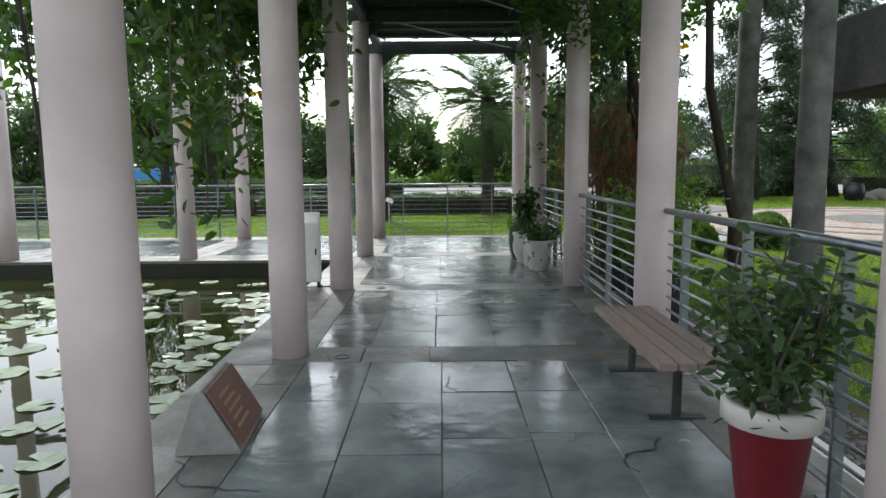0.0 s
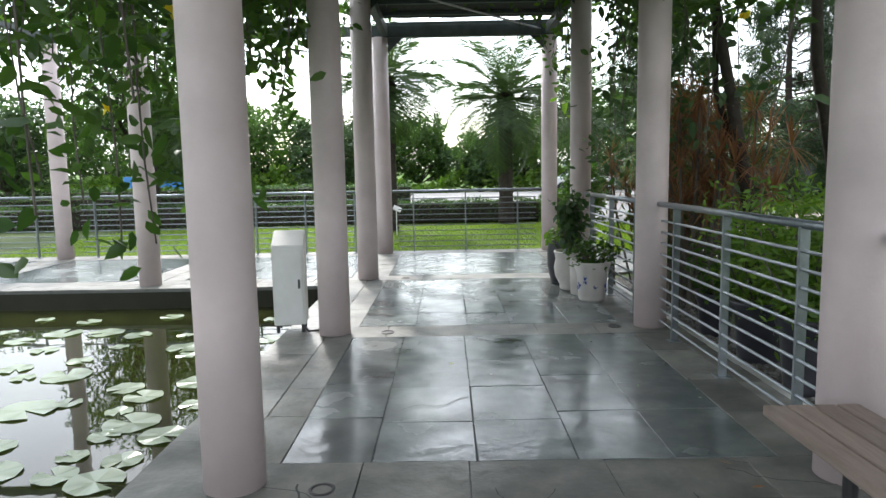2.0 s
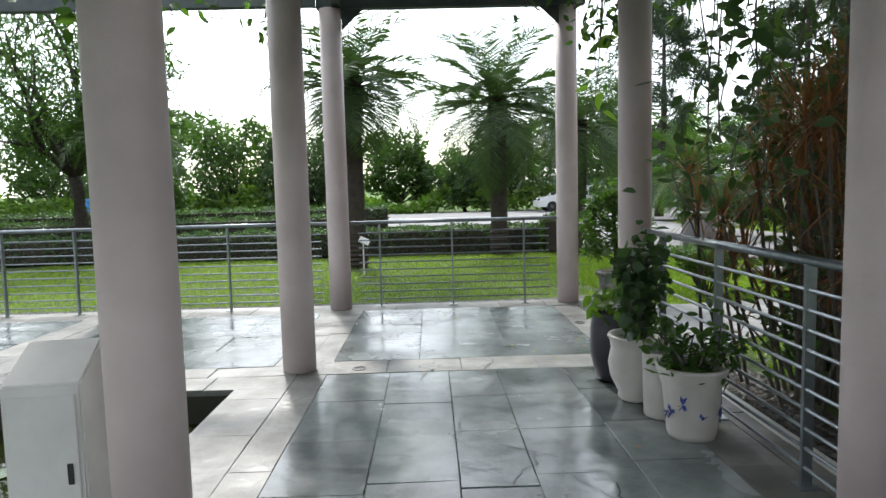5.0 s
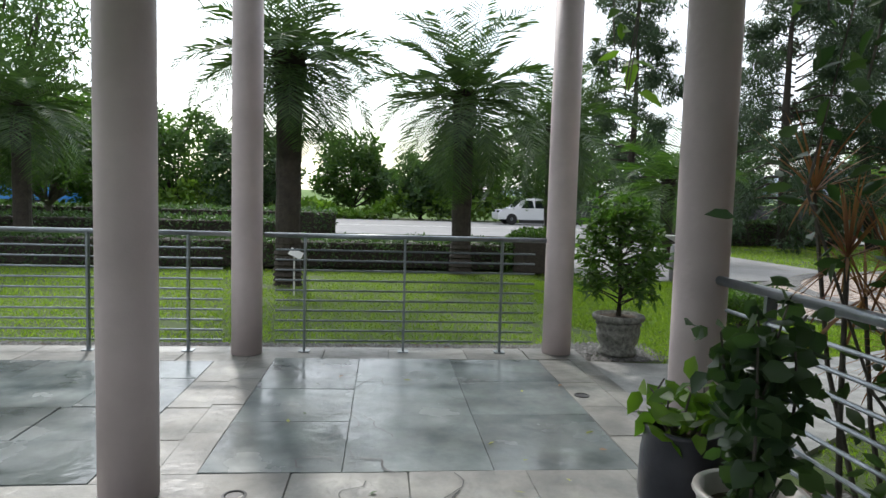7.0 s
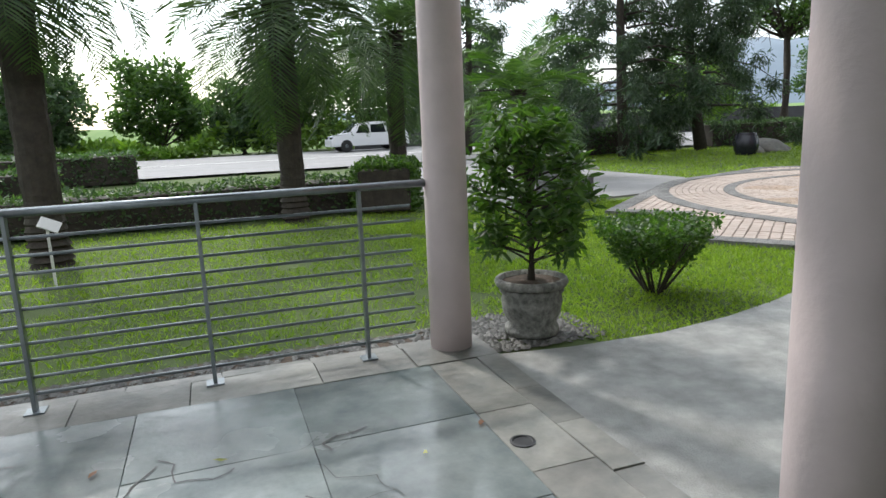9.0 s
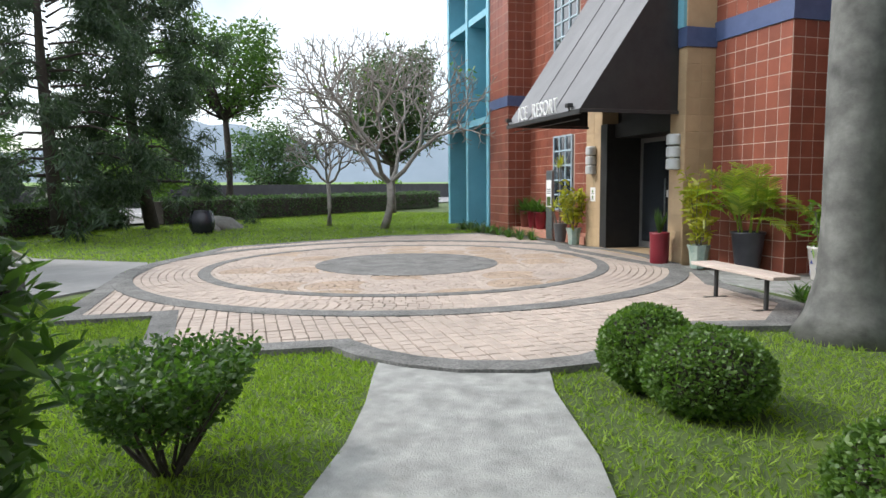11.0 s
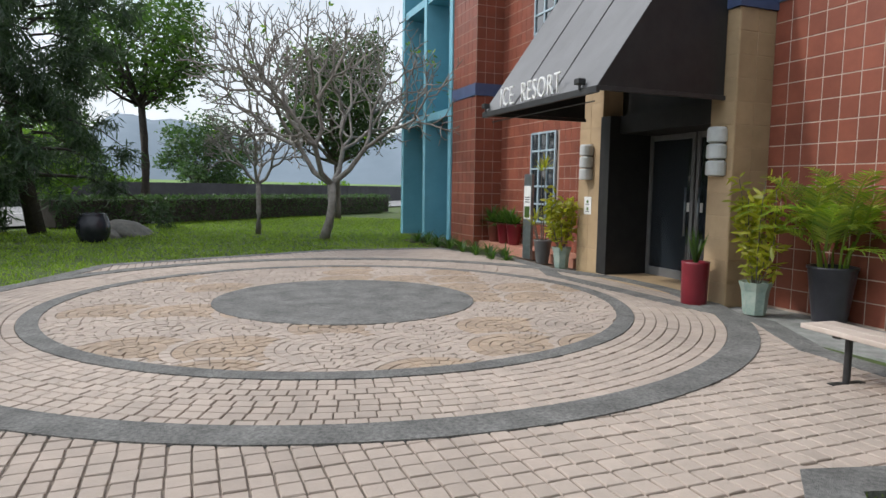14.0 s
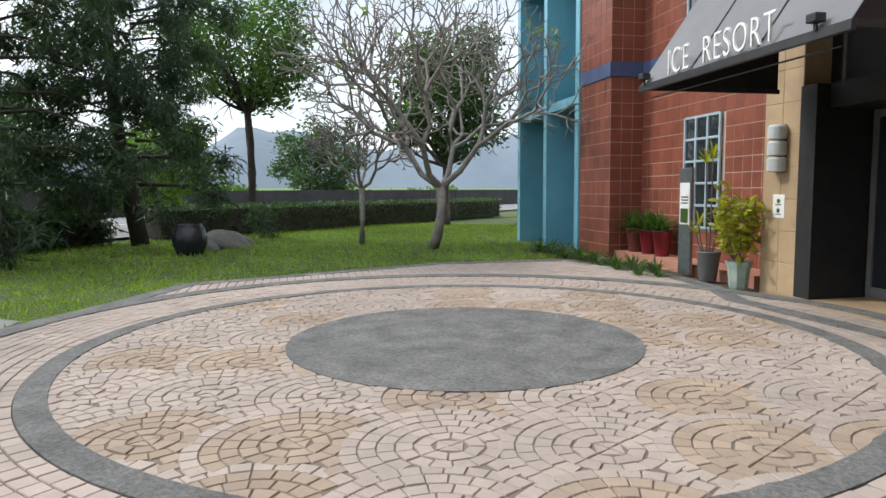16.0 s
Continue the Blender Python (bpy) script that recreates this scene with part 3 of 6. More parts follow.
# ---- building details ----
def window_unit(s0, z0, s1, z1, d, cols, rows):
    ob = part("window", box((s0, d - 0.06, z0), (s1, d + 0.004, z1)), M_BLACK, HOUSE, "dark window with pale blue bars")
    ww, hh = (s1 - s0) / cols, (z1 - z0) / rows
    for i in range(cols):
        for j in range(rows):
            part("pane", box((s0 + i * ww + 0.02, d + 0.005, z0 + j * hh + 0.02), (s0 + (i + 1) * ww - 0.02, d + 0.012, z0 + (j + 1) * hh - 0.02)), M_GLASS, ob)
    for i in range(cols + 1):
        x = s0 + i * ww
        part("bar", box((x - 0.025, d + 0.004, z0), (x + 0.025, d + 0.045, z1), 0.004), M_WINBAR, ob)
    for j in range(rows + 1):
        z = z0 + j * hh
        part("bar", box((s0, d + 0.006, z - 0.022), (s1, d + 0.04, z + 0.022), 0.004), M_WINBAR, ob)


M_WINBAR = material("pale_blue_bar", (0.36, 0.45, 0.50), (0.30, 0.38, 0.43), 4, 0.5)
window_unit(*WIN_LOW, -0.78, 3, 5)
window_unit(*WIN_HIGH, -0.78, 3, 5)

# glass doors in the portal
for s0, s1 in ((2.52, 3.62), (3.66, 4.76)):
    ob = part("door", box((s0, -0.98, 0.02), (s1, -0.93, 2.43)), M_GLASS, HOUSE, "dark glass entrance door")
    for lo, hi in (((s0, -0.985, 0.015), (s0 + 0.07, -0.90, 2.435)), ((s1 - 0.07, -0.985, 0.015), (s1, -0.90, 2.435)),
                   ((s0 + 0.071, -0.985, 0.015), (s1 - 0.071, -0.905, 0.16)), ((s0 + 0.071, -0.985, 2.34), (s1 - 0.071, -0.905, 2.435))):
        part("stile", box(lo, hi, 0.004), M_GREY_POT, ob)
    hx = s1 - 0.13 if s0 < 3 else s0 + 0.13
    part("handle", tube([(hx, -0.86, 0.75), (hx, -0.86, 1.55)], 0.016, 8), M_RAIL, ob, "brushed steel pull handle", True)
    part("notice", box((hx - 0.03, -0.925, 1.15), (hx + 0.03, -0.922, 1.3)), M_WHITE, ob)
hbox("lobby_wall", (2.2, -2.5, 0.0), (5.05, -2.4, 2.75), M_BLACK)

# awning
ob = thing("awning", "sloping dark grey cloth awning with white letters", "awning", m=FB)
A0, A1, AD, AZ, AT = 1.98, 5.14, 2.15, 2.72, 5.5
bm = bmesh.new()
ny, nx = 10, 6
rows = [[bm.verts.new((A0 + (A1 - A0) * i / nx, AD + (0.22 - AD) * j / ny, AZ + (AT - AZ) * j / ny - 0.05 * math.sin(math.pi * i / nx * 3) ** 2 * math.sin(math.pi * j / ny))) for i in range(nx + 1)] for j in range(ny + 1)]
for j in range(ny):
    for i in range(nx):
        bm.faces.new((rows[j][i], rows[j][i + 1], rows[j + 1][i + 1], rows[j + 1][i]))
part("cloth_top", bm, M_AWNING, ob, "grey sloping cloth")
for s in (A0, A1):
    bm = bmesh.new()
    v = [bm.verts.new((s + e, y, z)) for e in (0, 0.012) for y, z in ((AD, AZ), (0.22, AZ), (0.22, AT))]
    bm.faces.new(v[:3]); bm.faces.new(v[3:][::-1])
    for i in range(3):
        bm.faces.new((v[i], v[(i + 1) % 3], v[3 + (i + 1) % 3], v[3 + i]))
    part("cloth_side", bm, M_BLACK, ob, "black cloth cheek")
part("frame_bar", box((A0 - 0.02, AD - 0.02, AZ - 0.09), (A1 + 0.02, AD + 0.03, AZ - 0.004), 0.006), M_METAL_DARK, ob)
for s in (A0, A1):
    part("frame_bar", box((s - 0.02, 0.2, AZ - 0.06), (s + 0.02, AD - 0.021, AZ - 0.004), 0.004), M_METAL_DARK, ob)
for k in range(1, 3):
    s = A0 + (A1 - A0) * k / 3
    part("seam", tube([(s, AD, AZ + 0.012), (s, 0.22, AT + 0.012)], 0.009, 5), M_METAL_DARK, ob)
part("tie_rod", tube([(A0 + 0.2, AD - 0.1, AZ - 0.16), (A1 - 0.1, AD - 0.1, AZ - 0.16)], 0.009, 6), M_METAL_DARK, ob)
# lettering along the lower edge
slope = math.atan2(AT - AZ, AD - 0.22)
for text, s_at in (("ICE", 4.52), ("RESORT", 3.86)):
    cu = bpy.data.curves.new("letters", "FONT")
    cu.body = text
    cu.size = 0.40
    cu.extrude = 0.012
    cu.offset = -0.006
    cu.space_character = 1.12
    tmp = bpy.data.objects.new("letters_tmp", cu)
    scene.collection.objects.link(tmp)
    bpy.context.view_layer.update()
    me = bpy.data.meshes.new_from_object(tmp.evaluated_get(bpy.context.evaluated_depsgraph_get()))
    bpy.data.objects.remove(tmp)
    me.materials.clear()
    me.materials.append(M_LETTER)
    lo = part("lettering", me, None, ob, "white raised letters")
    run = Vector((0, -(AD - 0.22), AT - AZ)).normalized()
    lo.matrix_basis = Matrix.Translation((s_at, AD + 0.02, AZ + 0.015)) @ Matrix(((-0.70, 0, 0), (0, 0, 1), (0, 1, 0))).to_4x4()


def make_spot(s):
    sp = thing("spotlight", "small black floodlight on the awning edge", "spotlight", "awning spotlights", FB @ pose(s, AD + 0.03, AZ - 0.02) @ Matrix.Scale(0.72, 4))
    part("bracket", box((-0.02, 0.0, 0.0), (0.02, 0.03, 0.1)), M_BLACK, sp)
    part("housing", box((-0.075, -0.06, 0.085), (0.075, 0.09, 0.19), 0.015), M_BLACK, sp)
    part("lens", box((-0.06, -0.066, 0.1), (0.06, -0.0601, 0.175)), M_GLASS, sp)


make_spot(2.3)
make_spot(5.0)


def make_wall_lamp(s, d, z):
    lp = thing("wall_lamp", "tiered opal wall lamp on the pilaster", "wall lamp", "entrance wall lamps", FB @ pose(s, d, z))
    part("backplate", box((-0.08, -0.0, -0.32), (0.08, 0.02, 0.32), 0.004), M_METAL_DARK, lp)
    for k in range(3):
        part("shade", lathe([(0.09, -0.1), (0.125, -0.085), (0.125, 0.07), (0.10, 0.1)], 20, at=(0, 0.08, (k - 1) * 0.215)), M_LAMP_SHADE, lp, smooth=False)


make_wall_lamp(1.99, 0.2, 2.0)
make_wall_lamp(5.4, -0.1, 1.98)
nt = thing("notice_plate", "white notice plate on the beige pilaster", "notice", m=FB @ pose(5.42, -0.1, 1.2))
part("plate", box((-0.11, 0.0, -0.16), (0.11, 0.012, 0.16), 0.003), M_WHITE, nt)
for k in range(2):
    part("emblem", lathe([(0.032, 0), (0.032, 0.003)], 14), L_GREEN, nt, m=Matrix.Translation((0, 0.0125, 0.07 - 0.13 * k)) @ pose(0, 0, 0, -90))
    part("writing", box((-0.06, 0.0125, 0.015 - 0.13 * k), (0.06, 0.0145, 0.027 - 0.13 * k)), M_METAL_DARK, nt)
# red service box on the side wall
bx = thing("service_box", "dark red metal service box on the tiled side wall", "service box", m=FB @ pose(-1.1, -1.556, 1.28, 0, 0, -90))
part("case", box((-0.25, -0.45, -0.38), (0.0, 0.45, 0.38), 0.01), M_TERRA, bx)
part("door", box((-0.262, -0.43, -0.36), (-0.2502, 0.43, 0.36), 0.004), M_TERRA, bx)
part("knob", lathe([(0.02, 0), (0.025, 0.02), (0.0, 0.03)], 10), M_RAIL, bx, "small steel knob", m=Matrix.Translation((-0.262, 0.33, 0.0)) @ pose(0, 0, 0, 0, -90))
# standing sign by the entrance
sg = thing("sign_stand", "grey standing signboard with white poster", "sign", m=FB @ pose(7.55, -0.05, 0))
part("board", box((-0.17, -0.03, 0.0), (0.17, 0.03, 1.8), 0.006), M_RAIL, sg)
part("poster", box((-0.14, 0.031, 0.85), (0.14, 0.036, 1.55)), M_WHITE, sg)
part("picture", box((-0.11, 0.0365, 0.88), (0.11, 0.039, 1.12)), L_GREEN, sg)
for k in range(3):
    part("writing", box((-0.1, 0.0365, 1.2 + 0.05 * k), (0.1, 0.039, 1.222 + 0.05 * k)), M_METAL_DARK, sg)

# ---- plants ----
def blob_points(rng, centre, radii, n, shell=0.55):
    """Points through an ellipsoid, thicker towards its skin and broken by holes."""
    d = rng.normal(size=(n, 3))
    d /= np.linalg.norm(d, axis=1)[:, None]
    r = shell + (1 - shell) * rng.random(n) ** 0.6
    keep = np.sin(d[:, 0] * 7 + centre[0] * 3) + np.sin(d[:, 1] * 8 + centre[1] * 5) + np.sin(d[:, 2] * 7 + centre[2] * 4) > -1.1
    p = np.asarray(centre) + d * np.asarray(radii) * (r * (0.86 + 0.14 * np.sin(d[:, 0] * 11 + d[:, 1] * 9 + d[:, 2] * 10)))[:, None]
    return p[keep]


def limb(bm, a, b, r0, r1, rng, seg=6, bend=0.1):
    a, b = Vector(a), Vector(b)
    ln = (b - a).length
    off = Vector(rng.normal(size=3)) * bend * ln
    off.z *= 0.5
    pts = [a.lerp(b, t) + off * math.sin(math.pi * t) for t in (0, 0.25, 0.5, 0.75, 1)]
    tube(pts, [r0 + (r1 - r0) * t for t in (0, 0.25, 0.5, 0.75, 1)], seg, bm)
    return pts


def make_tree(x, y, label, height=7, crown=3.0, fork=0.35, trunk=0.16, blobs=14, leaves=9000, leaf=0.22, seed=1, mat=None, bark=None,
              flat=0.7, name="tree", droop=0.0, width=0.45, group="", low=0.0, lean=(0, 0)):
    rng = np.random.default_rng(seed)
    ob = thing(name, label, "tree", group, pose(x, y, -0.06))
    bm = bmesh.new()
    top = Vector((lean[0], lean[1], height * fork))
    limb(bm, (0, 0, 0), top, trunk * 1.25, trunk * 0.8, rng, 9, 0.03)
    cz = height * (fork + 1) / 2
    hz = height * (1 - fork) / 2
    pts = []
    for k in range(blobs):
        a = 2 * math.pi * (k * 0.618 + 0.1 * rng.random())
        zz = -0.75 + 1.5 * (k + 0.5) / blobs
        rad = crown * math.sqrt(max(0.1, 1 - (zz * 0.9) ** 2)) * (0.35 + 0.5 * rng.random())
        c = Vector((lean[0] + rad * math.cos(a), lean[1] + rad * math.sin(a), cz + zz * hz - low * rad))
        mid = limb(bm, top, c, trunk * 0.5, trunk * 0.12, rng, 5, 0.12)
        for _ in range(3):
            limb(bm, mid[2 + rng.integers(0, 2)], c + Vector(rng.normal(size=3)) * crown * 0.25, trunk * 0.18, trunk * 0.05, rng, 4)
        s = crown * (0.30 + 0.22 * rng.random())
        pts.append(blob_points(rng, c, (s, s, s * flat), int(leaves / blobs), 0.25))
    part("trunk", bm, bark or M_BARK, ob, smooth=True)
    part("crown", leaf_mesh("crown", np.concatenate(pts), mat or L_GREEN, leaf, 0.6, width, rng, 0.1, droop), None, ob)
    return ob


def make_palm(x, y, label, height=3.6, trunk=0.18, fronds=44, length=2.1, seed=1, mat=None, name="palm_tree", bark=None, stiff=0.3):
    rng = np.random.default_rng(seed)
    ob = thing(name, label, "palm tree", "palms on the lawn", pose(x, y, -0.06))
    prof, z = [], 0.0
    while z < height:
        prof += [(trunk * (1.25 - 0.3 * min(1, z / 0.8) + 0.06 * rng.random()), z), (trunk * (0.98 + 0.5 * max(0, (z - height + 1.1) / 1.1)), z + 0.07)]
        z += 0.09
    part("trunk", lathe(prof, 14, wobble=0.03), bark or M_BARK_DARK, ob, "rough dark trunk ringed with old leaf bases")
    part("crown", frond_mesh(rng, fronds, length, height, mat or L_PALM, stiff, 34, 0.032, 142), None, ob, "arching feather fronds")
    return ob


def frond_mesh(rng, fronds, length, height, mat, stiff=0.55, leaflets=26, leaf_w=0.035, drop=105):
    """Feather fronds: a bowed stalk with narrow leaflets on both sides."""
    V, F = [], []
    for k in range(fronds):
        az = 2.39996 * k + 0.2 * rng.random()
        el = math.radians(84 - drop * (k / fronds) ** 0.9 + 8 * rng.normal())
        ln = length * (0.8 + 0.3 * rng.random())
        steps = 12
        p = Vector((0.08 * math.cos(az), 0.08 * math.sin(az), height - 0.1))
        e = el
        pts, dirs = [p.copy()], []
        for s in range(steps):
            d = Vector((math.cos(az) * math.cos(e), math.sin(az) * math.cos(e), math.sin(e)))
            p = p + d * ln / steps
            pts.append(p.copy()); dirs.append(d)
            e -= (1 - stiff) * 0.22 * (0.4 + s / steps)
        dirs.append(dirs[-1])
        for a in range(steps):
            side = dirs[a].cross(Vector((0, 0, 1))).normalized() * 0.016 * (1 - a / steps * 0.8)
            b = len(V)
            V += [pts[a] + side, pts[a] - side, pts[a + 1] - side * 0.9, pts[a + 1] + side * 0.9]
            F.append((b, b + 1, b + 2, b + 3))
        for j in range(leaflets):
            t = 0.12 + 0.88 * j / leaflets
            q = t * steps
            i = min(int(q), steps - 1)
            o = pts[i].lerp(pts[i + 1], q - i)
            d = dirs[i]
            side = d.cross(Vector((0, 0, 1))).normalized()
            up = side.cross(d)
            ll = length * 0.27 * math.sin(math.pi * (0.12 + 0.86 * t)) * (0.85 + 0.3 * rng.random())
            for sg in (1, -1):
                w = (side * sg * 0.8 + d * 0.55 + up * (0.25 + 0.1 * rng.normal()) - Vector((0, 0, 0.12))).normalized()
                n = d * leaf_w / 2
                b = len(V)
                m = o + w * ll * 0.5
                V += [o - n * 0.5, o + n * 0.5, m + n, o + w * ll - Vector((0, 0, 0.1 * ll)), m - n]
                F.append((b, b + 1, b + 2, b + 3, b + 4))
    return from_arrays("crown", [tuple(v) for v in V], F, mat)


def make_hedge(p, q, w, h, label, leaves=6000, leaf=0.07, seed=1, mat=None, name="hedge"):
    rng = np.random.default_rng(seed)
    a, b = Vector(p), Vector(q)
    d = b - a
    ln = d.length
    ob = thing(name, label, "hedge", m=pose(a.x, a.y, -0.055, 0, 0, math.degrees(math.atan2(d.y, d.x))))
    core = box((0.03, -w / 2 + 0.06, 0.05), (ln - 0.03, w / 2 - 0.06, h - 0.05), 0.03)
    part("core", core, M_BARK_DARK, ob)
    n = leaves
    pt = np.stack([rng.random(n) * ln, (rng.random(n) - 0.5) * w, rng.random(n) * h], 1)
    face = rng.random(n)
    ar = (w, h, h)
    tot = sum(ar)
    top = face < ar[0] / tot
    front = (face >= ar[0] / tot) & (face < (ar[0] + ar[1]) / tot)
    back = ~(top | front)
    wob = 0.05 * np.sin(pt[:, 0] * 5) + 0.04 * rng.normal(size=n)
    pt[top, 2] = h + wob[top] * 0.8
    pt[front, 1] = -w / 2 + wob[front]
    pt[back, 1] = w / 2 + wob[back]
    part("foliage", leaf_mesh("foliage", pt, mat or L_DARK, leaf, 0.6, 0.5, rng, 0.4), None, ob)
    return ob


def make_ball_bush(x, y, r, rz, label, z=0.0, seed=1, leaves=9000):
    rng = np.random.default_rng(seed)
    ob = thing("clipped_bush", label, "bush", "clipped round bushes", pose(x, y, -0.055))
    d = rng.normal(size=(leaves, 3))
    d /= np.linalg.norm(d, axis=1)[:, None]
    rad = 1 - 0.1 * rng.random(leaves) ** 2 + 0.02 * np.sin(d[:, 0] * 9) * np.sin(d[:, 2] * 8)
    pt = d * rad[:, None] * [r, r, rz] + [0, 0, z + rz * 0.92]
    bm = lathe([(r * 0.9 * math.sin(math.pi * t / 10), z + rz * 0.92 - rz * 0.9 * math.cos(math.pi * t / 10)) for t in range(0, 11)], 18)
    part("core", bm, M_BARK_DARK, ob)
    part("foliage", leaf_mesh("foliage", pt[pt[:, 2] > 0.02], L_BALL, 0.036, 0.5, 0.6, rng, 0.3), None, ob)
    return ob


def make_casuarina(x, y, label, height=10.0, crown=3.8, trunk=0.2, branches=52, seed=1):
    """A feathery tree: one leader, bowed boughs and hanging sprays of needles."""
    rng = np.random.default_rng(seed)
    ob = thing("casuarina_tree", label, "tree", "dark feathery trees", pose(x, y, -0.06))
    bm = bmesh.new()
    limb(bm, (0, 0, 0), (0.3 * rng.normal(), 0.3 * rng.normal(), height * 0.96), trunk * 1.2, 0.03, rng, 8, 0.02)
    pts = []
    for k in range(branches):
        f = (k + 0.5) / branches
        z = height * (0.16 + 0.82 * f)
        ln = crown * (1.05 - 0.8 * f ** 1.5) * (0.55 + 0.5 * rng.random())
        a = 2.39996 * k + 0.5 * rng.normal()
        rise = 0.1 + 0.35 * f
        p = [Vector((ln * t * math.cos(a), ln * t * math.sin(a), z + ln * (rise * t * 1.6 - 0.55 * t * t))) for t in (0, 0.35, 0.7, 1.0)]
        tube(p, [trunk * 0.3 * (1 - 0.6 * f), trunk * 0.2 * (1 - 0.6 * f), 0.02, 0.008], 5, bm)
        for _ in range(5):
            t = 0.3 + 0.75 * rng.random()
            c = p[1].lerp(p[3], min(1, t)) + Vector(rng.normal(size=3)) * 0.28
            pts.append(blob_points(rng, c, (0.55, 0.55, 0.42), 150, 0.1))
    part("trunk", bm, M_BARK_DARK, ob, smooth=True)
    part("crown", leaf_mesh("crown", np.concatenate(pts), L_CASUARINA, 0.3, 0.6, 0.13, rng, -0.2, 0.7), None, ob, "drooping sprays of fine dark needles")
    return ob


# palms beyond the rail
make_palm(-1.65, 18.5, "stout date palm with a thick dark trunk on the lawn", 3.8, 0.21, 48, 2.0, 3)
make_palm(1.5, 20.5, "spreading date palm with arching fronds on the lawn", 3.6, 0.20, 52, 2.4, 4)
make_palm(3.9, 22.6, "date palm beside the hedge at the drive", 3.3, 0.18, 40, 2.2, 5)
make_palm(7.6, 24.5, "low bright green feather palm near the drive", 2.2, 0.16, 36, 2.3, 6, L_GREEN)
make_palm(-7.6, 21.8, "date palm far along the hedge", 3.3, 0.18, 36, 2.0, 7)
# hedges
make_hedge((-16, 20.6), (2.7, 21.4), 0.9, 0.62, "low clipped dark green hedge along the lawn", 16000, 0.08, 11)
make_hedge((-22, 30.5), (-1.9, 32.6), 1.6, 0.95, "taller clipped hedge beside the road", 12000, 0.13, 12)
make_hedge((-24, 25.5), (-3.0, 26.4), 1.2, 0.8, "clipped hedge in the middle of the lawn", 12000, 0.11, 19)
make_hedge((3.0, 20.4), (3.6, 22.2), 1.0, 0.8, "leafy hedge end beside the drive", 5000, 0.09, 13, L_GREEN)
make_hedge((20.2, 32.2), (41, 29.6), 1.1, 1.0, "long clipped hedge behind the lawn", 16000, 0.11, 14)
make_hedge((10.8, 31.0), (18.2, 32.3), 1.1, 0.95, "dark hedge beside the drive", 7000, 0.11, 15)
# trees round the plaza lawn
make_casuarina(18.6, 30.6, "large dark feathery tree with drooping boughs", 10.5, 3.6, 0.22, 56, 21)
make_casuarina(14.6, 30.0, "dark feathery tree with drooping boughs", 10.5, 3.8, 0.2, 56, 22)
make_casuarina(10.8, 36.0, "tall dark feathery tree by the road", 11, 4.0, 0.2, 50, 23)
make_tree(-10.2, 24.0, "weeping green tree behind the pond gallery", 7.4, 3.0, 0.3, 0.2, 20, 13000, 0.26, 27, L_GREEN, M_BARK_DARK, 1.0, droop=0.8, width=0.2)
make_tree(25.5, 33.2, "slender spreading tree with an open green crown", 9.3, 3.6, 0.5, 0.17, 20, 9500, 0.24, 24, L_GREEN, M_BARK_DARK, 0.5)
make_tree(31.5, 27.6, "dense round dark green tree behind the bare tree", 8.6, 3.0, 0.3, 0.16, 20, 15000, 0.24, 25, L_DARK, M_BARK, 0.8)
make_tree(23.5, 36.5, "low bushy light green tree behind the hedge", 3.9, 2.0, 0.2, 0.12, 12, 7000, 0.2, 26, L_BRIGHT, M_BARK, 0.8)
# far trees beyond the road
FAR = ((-46, 55, 7.5, 4.5), (-37, 53, 6.5, 4), (-29, 56, 8, 4.5), (-21.5, 52, 7.2, 3.6), (-15, 55, 8.0, 4.0), (-9, 53, 6.0, 3.4), (-2.5, 56, 6.5, 3.2), (2.5, 53.5, 4.6, 2.6),
       (5.5, 54, 7.0, 3.5), (11.5, 55, 8.5, 4.0), (19, 58, 8.0, 4.5), (29, 60, 8.5, 4.6), (42, 58, 8, 4.5), (55, 54, 8, 4.6), (-55, 54, 8, 4.5))
for k, (x, y, h, c) in enumerate(FAR):
    make_tree(x, y, "leafy green tree beyond the road", h, c, 0.1, 0.16, 18, 8000, 0.4, 40 + k, (L_GREEN, L_DARK)[k % 2], M_BARK_DARK, 0.85, group="trees beyond the road", low=0.1)
for k, (x, y, h, c) in enumerate(((-26, 27.5, 5.8, 2.8), (-18.5, 29, 5.2, 2.6), (-10.8, 29.4, 5.0, 2.2), (-16, 18.5, 6.0, 2.8), (-14.8, 4.5, 6.5, 3.2))):
    make_tree(x, y, "round leafy tree on the lawn", h, c, 0.2, 0.13, 16, 9500, 0.24, 70 + k, (L_GREEN, L_DARK)[k % 2], M_BARK, 0.8, group="lawn trees")
# undergrowth beyond the road
rng = np.random.default_rng(90)
n = 26000
px = rng.random(n) * 170 - 85
pz = rng.random(n) ** 0.7 * (1.2 + 0.6 * np.sin(px * 0.35) + 0.5 * np.sin(px * 0.9))
pt = np.stack([px, 51.5 + rng.random(n) * 3, pz], 1)
tagged(part("undergrowth", leaf_mesh("undergrowth", pt, L_BRIGHT, 0.5, 0.6, 0.45, rng, 0.4), None), "bright green undergrowth beyond the road", "undergrowth", kind="stuff")

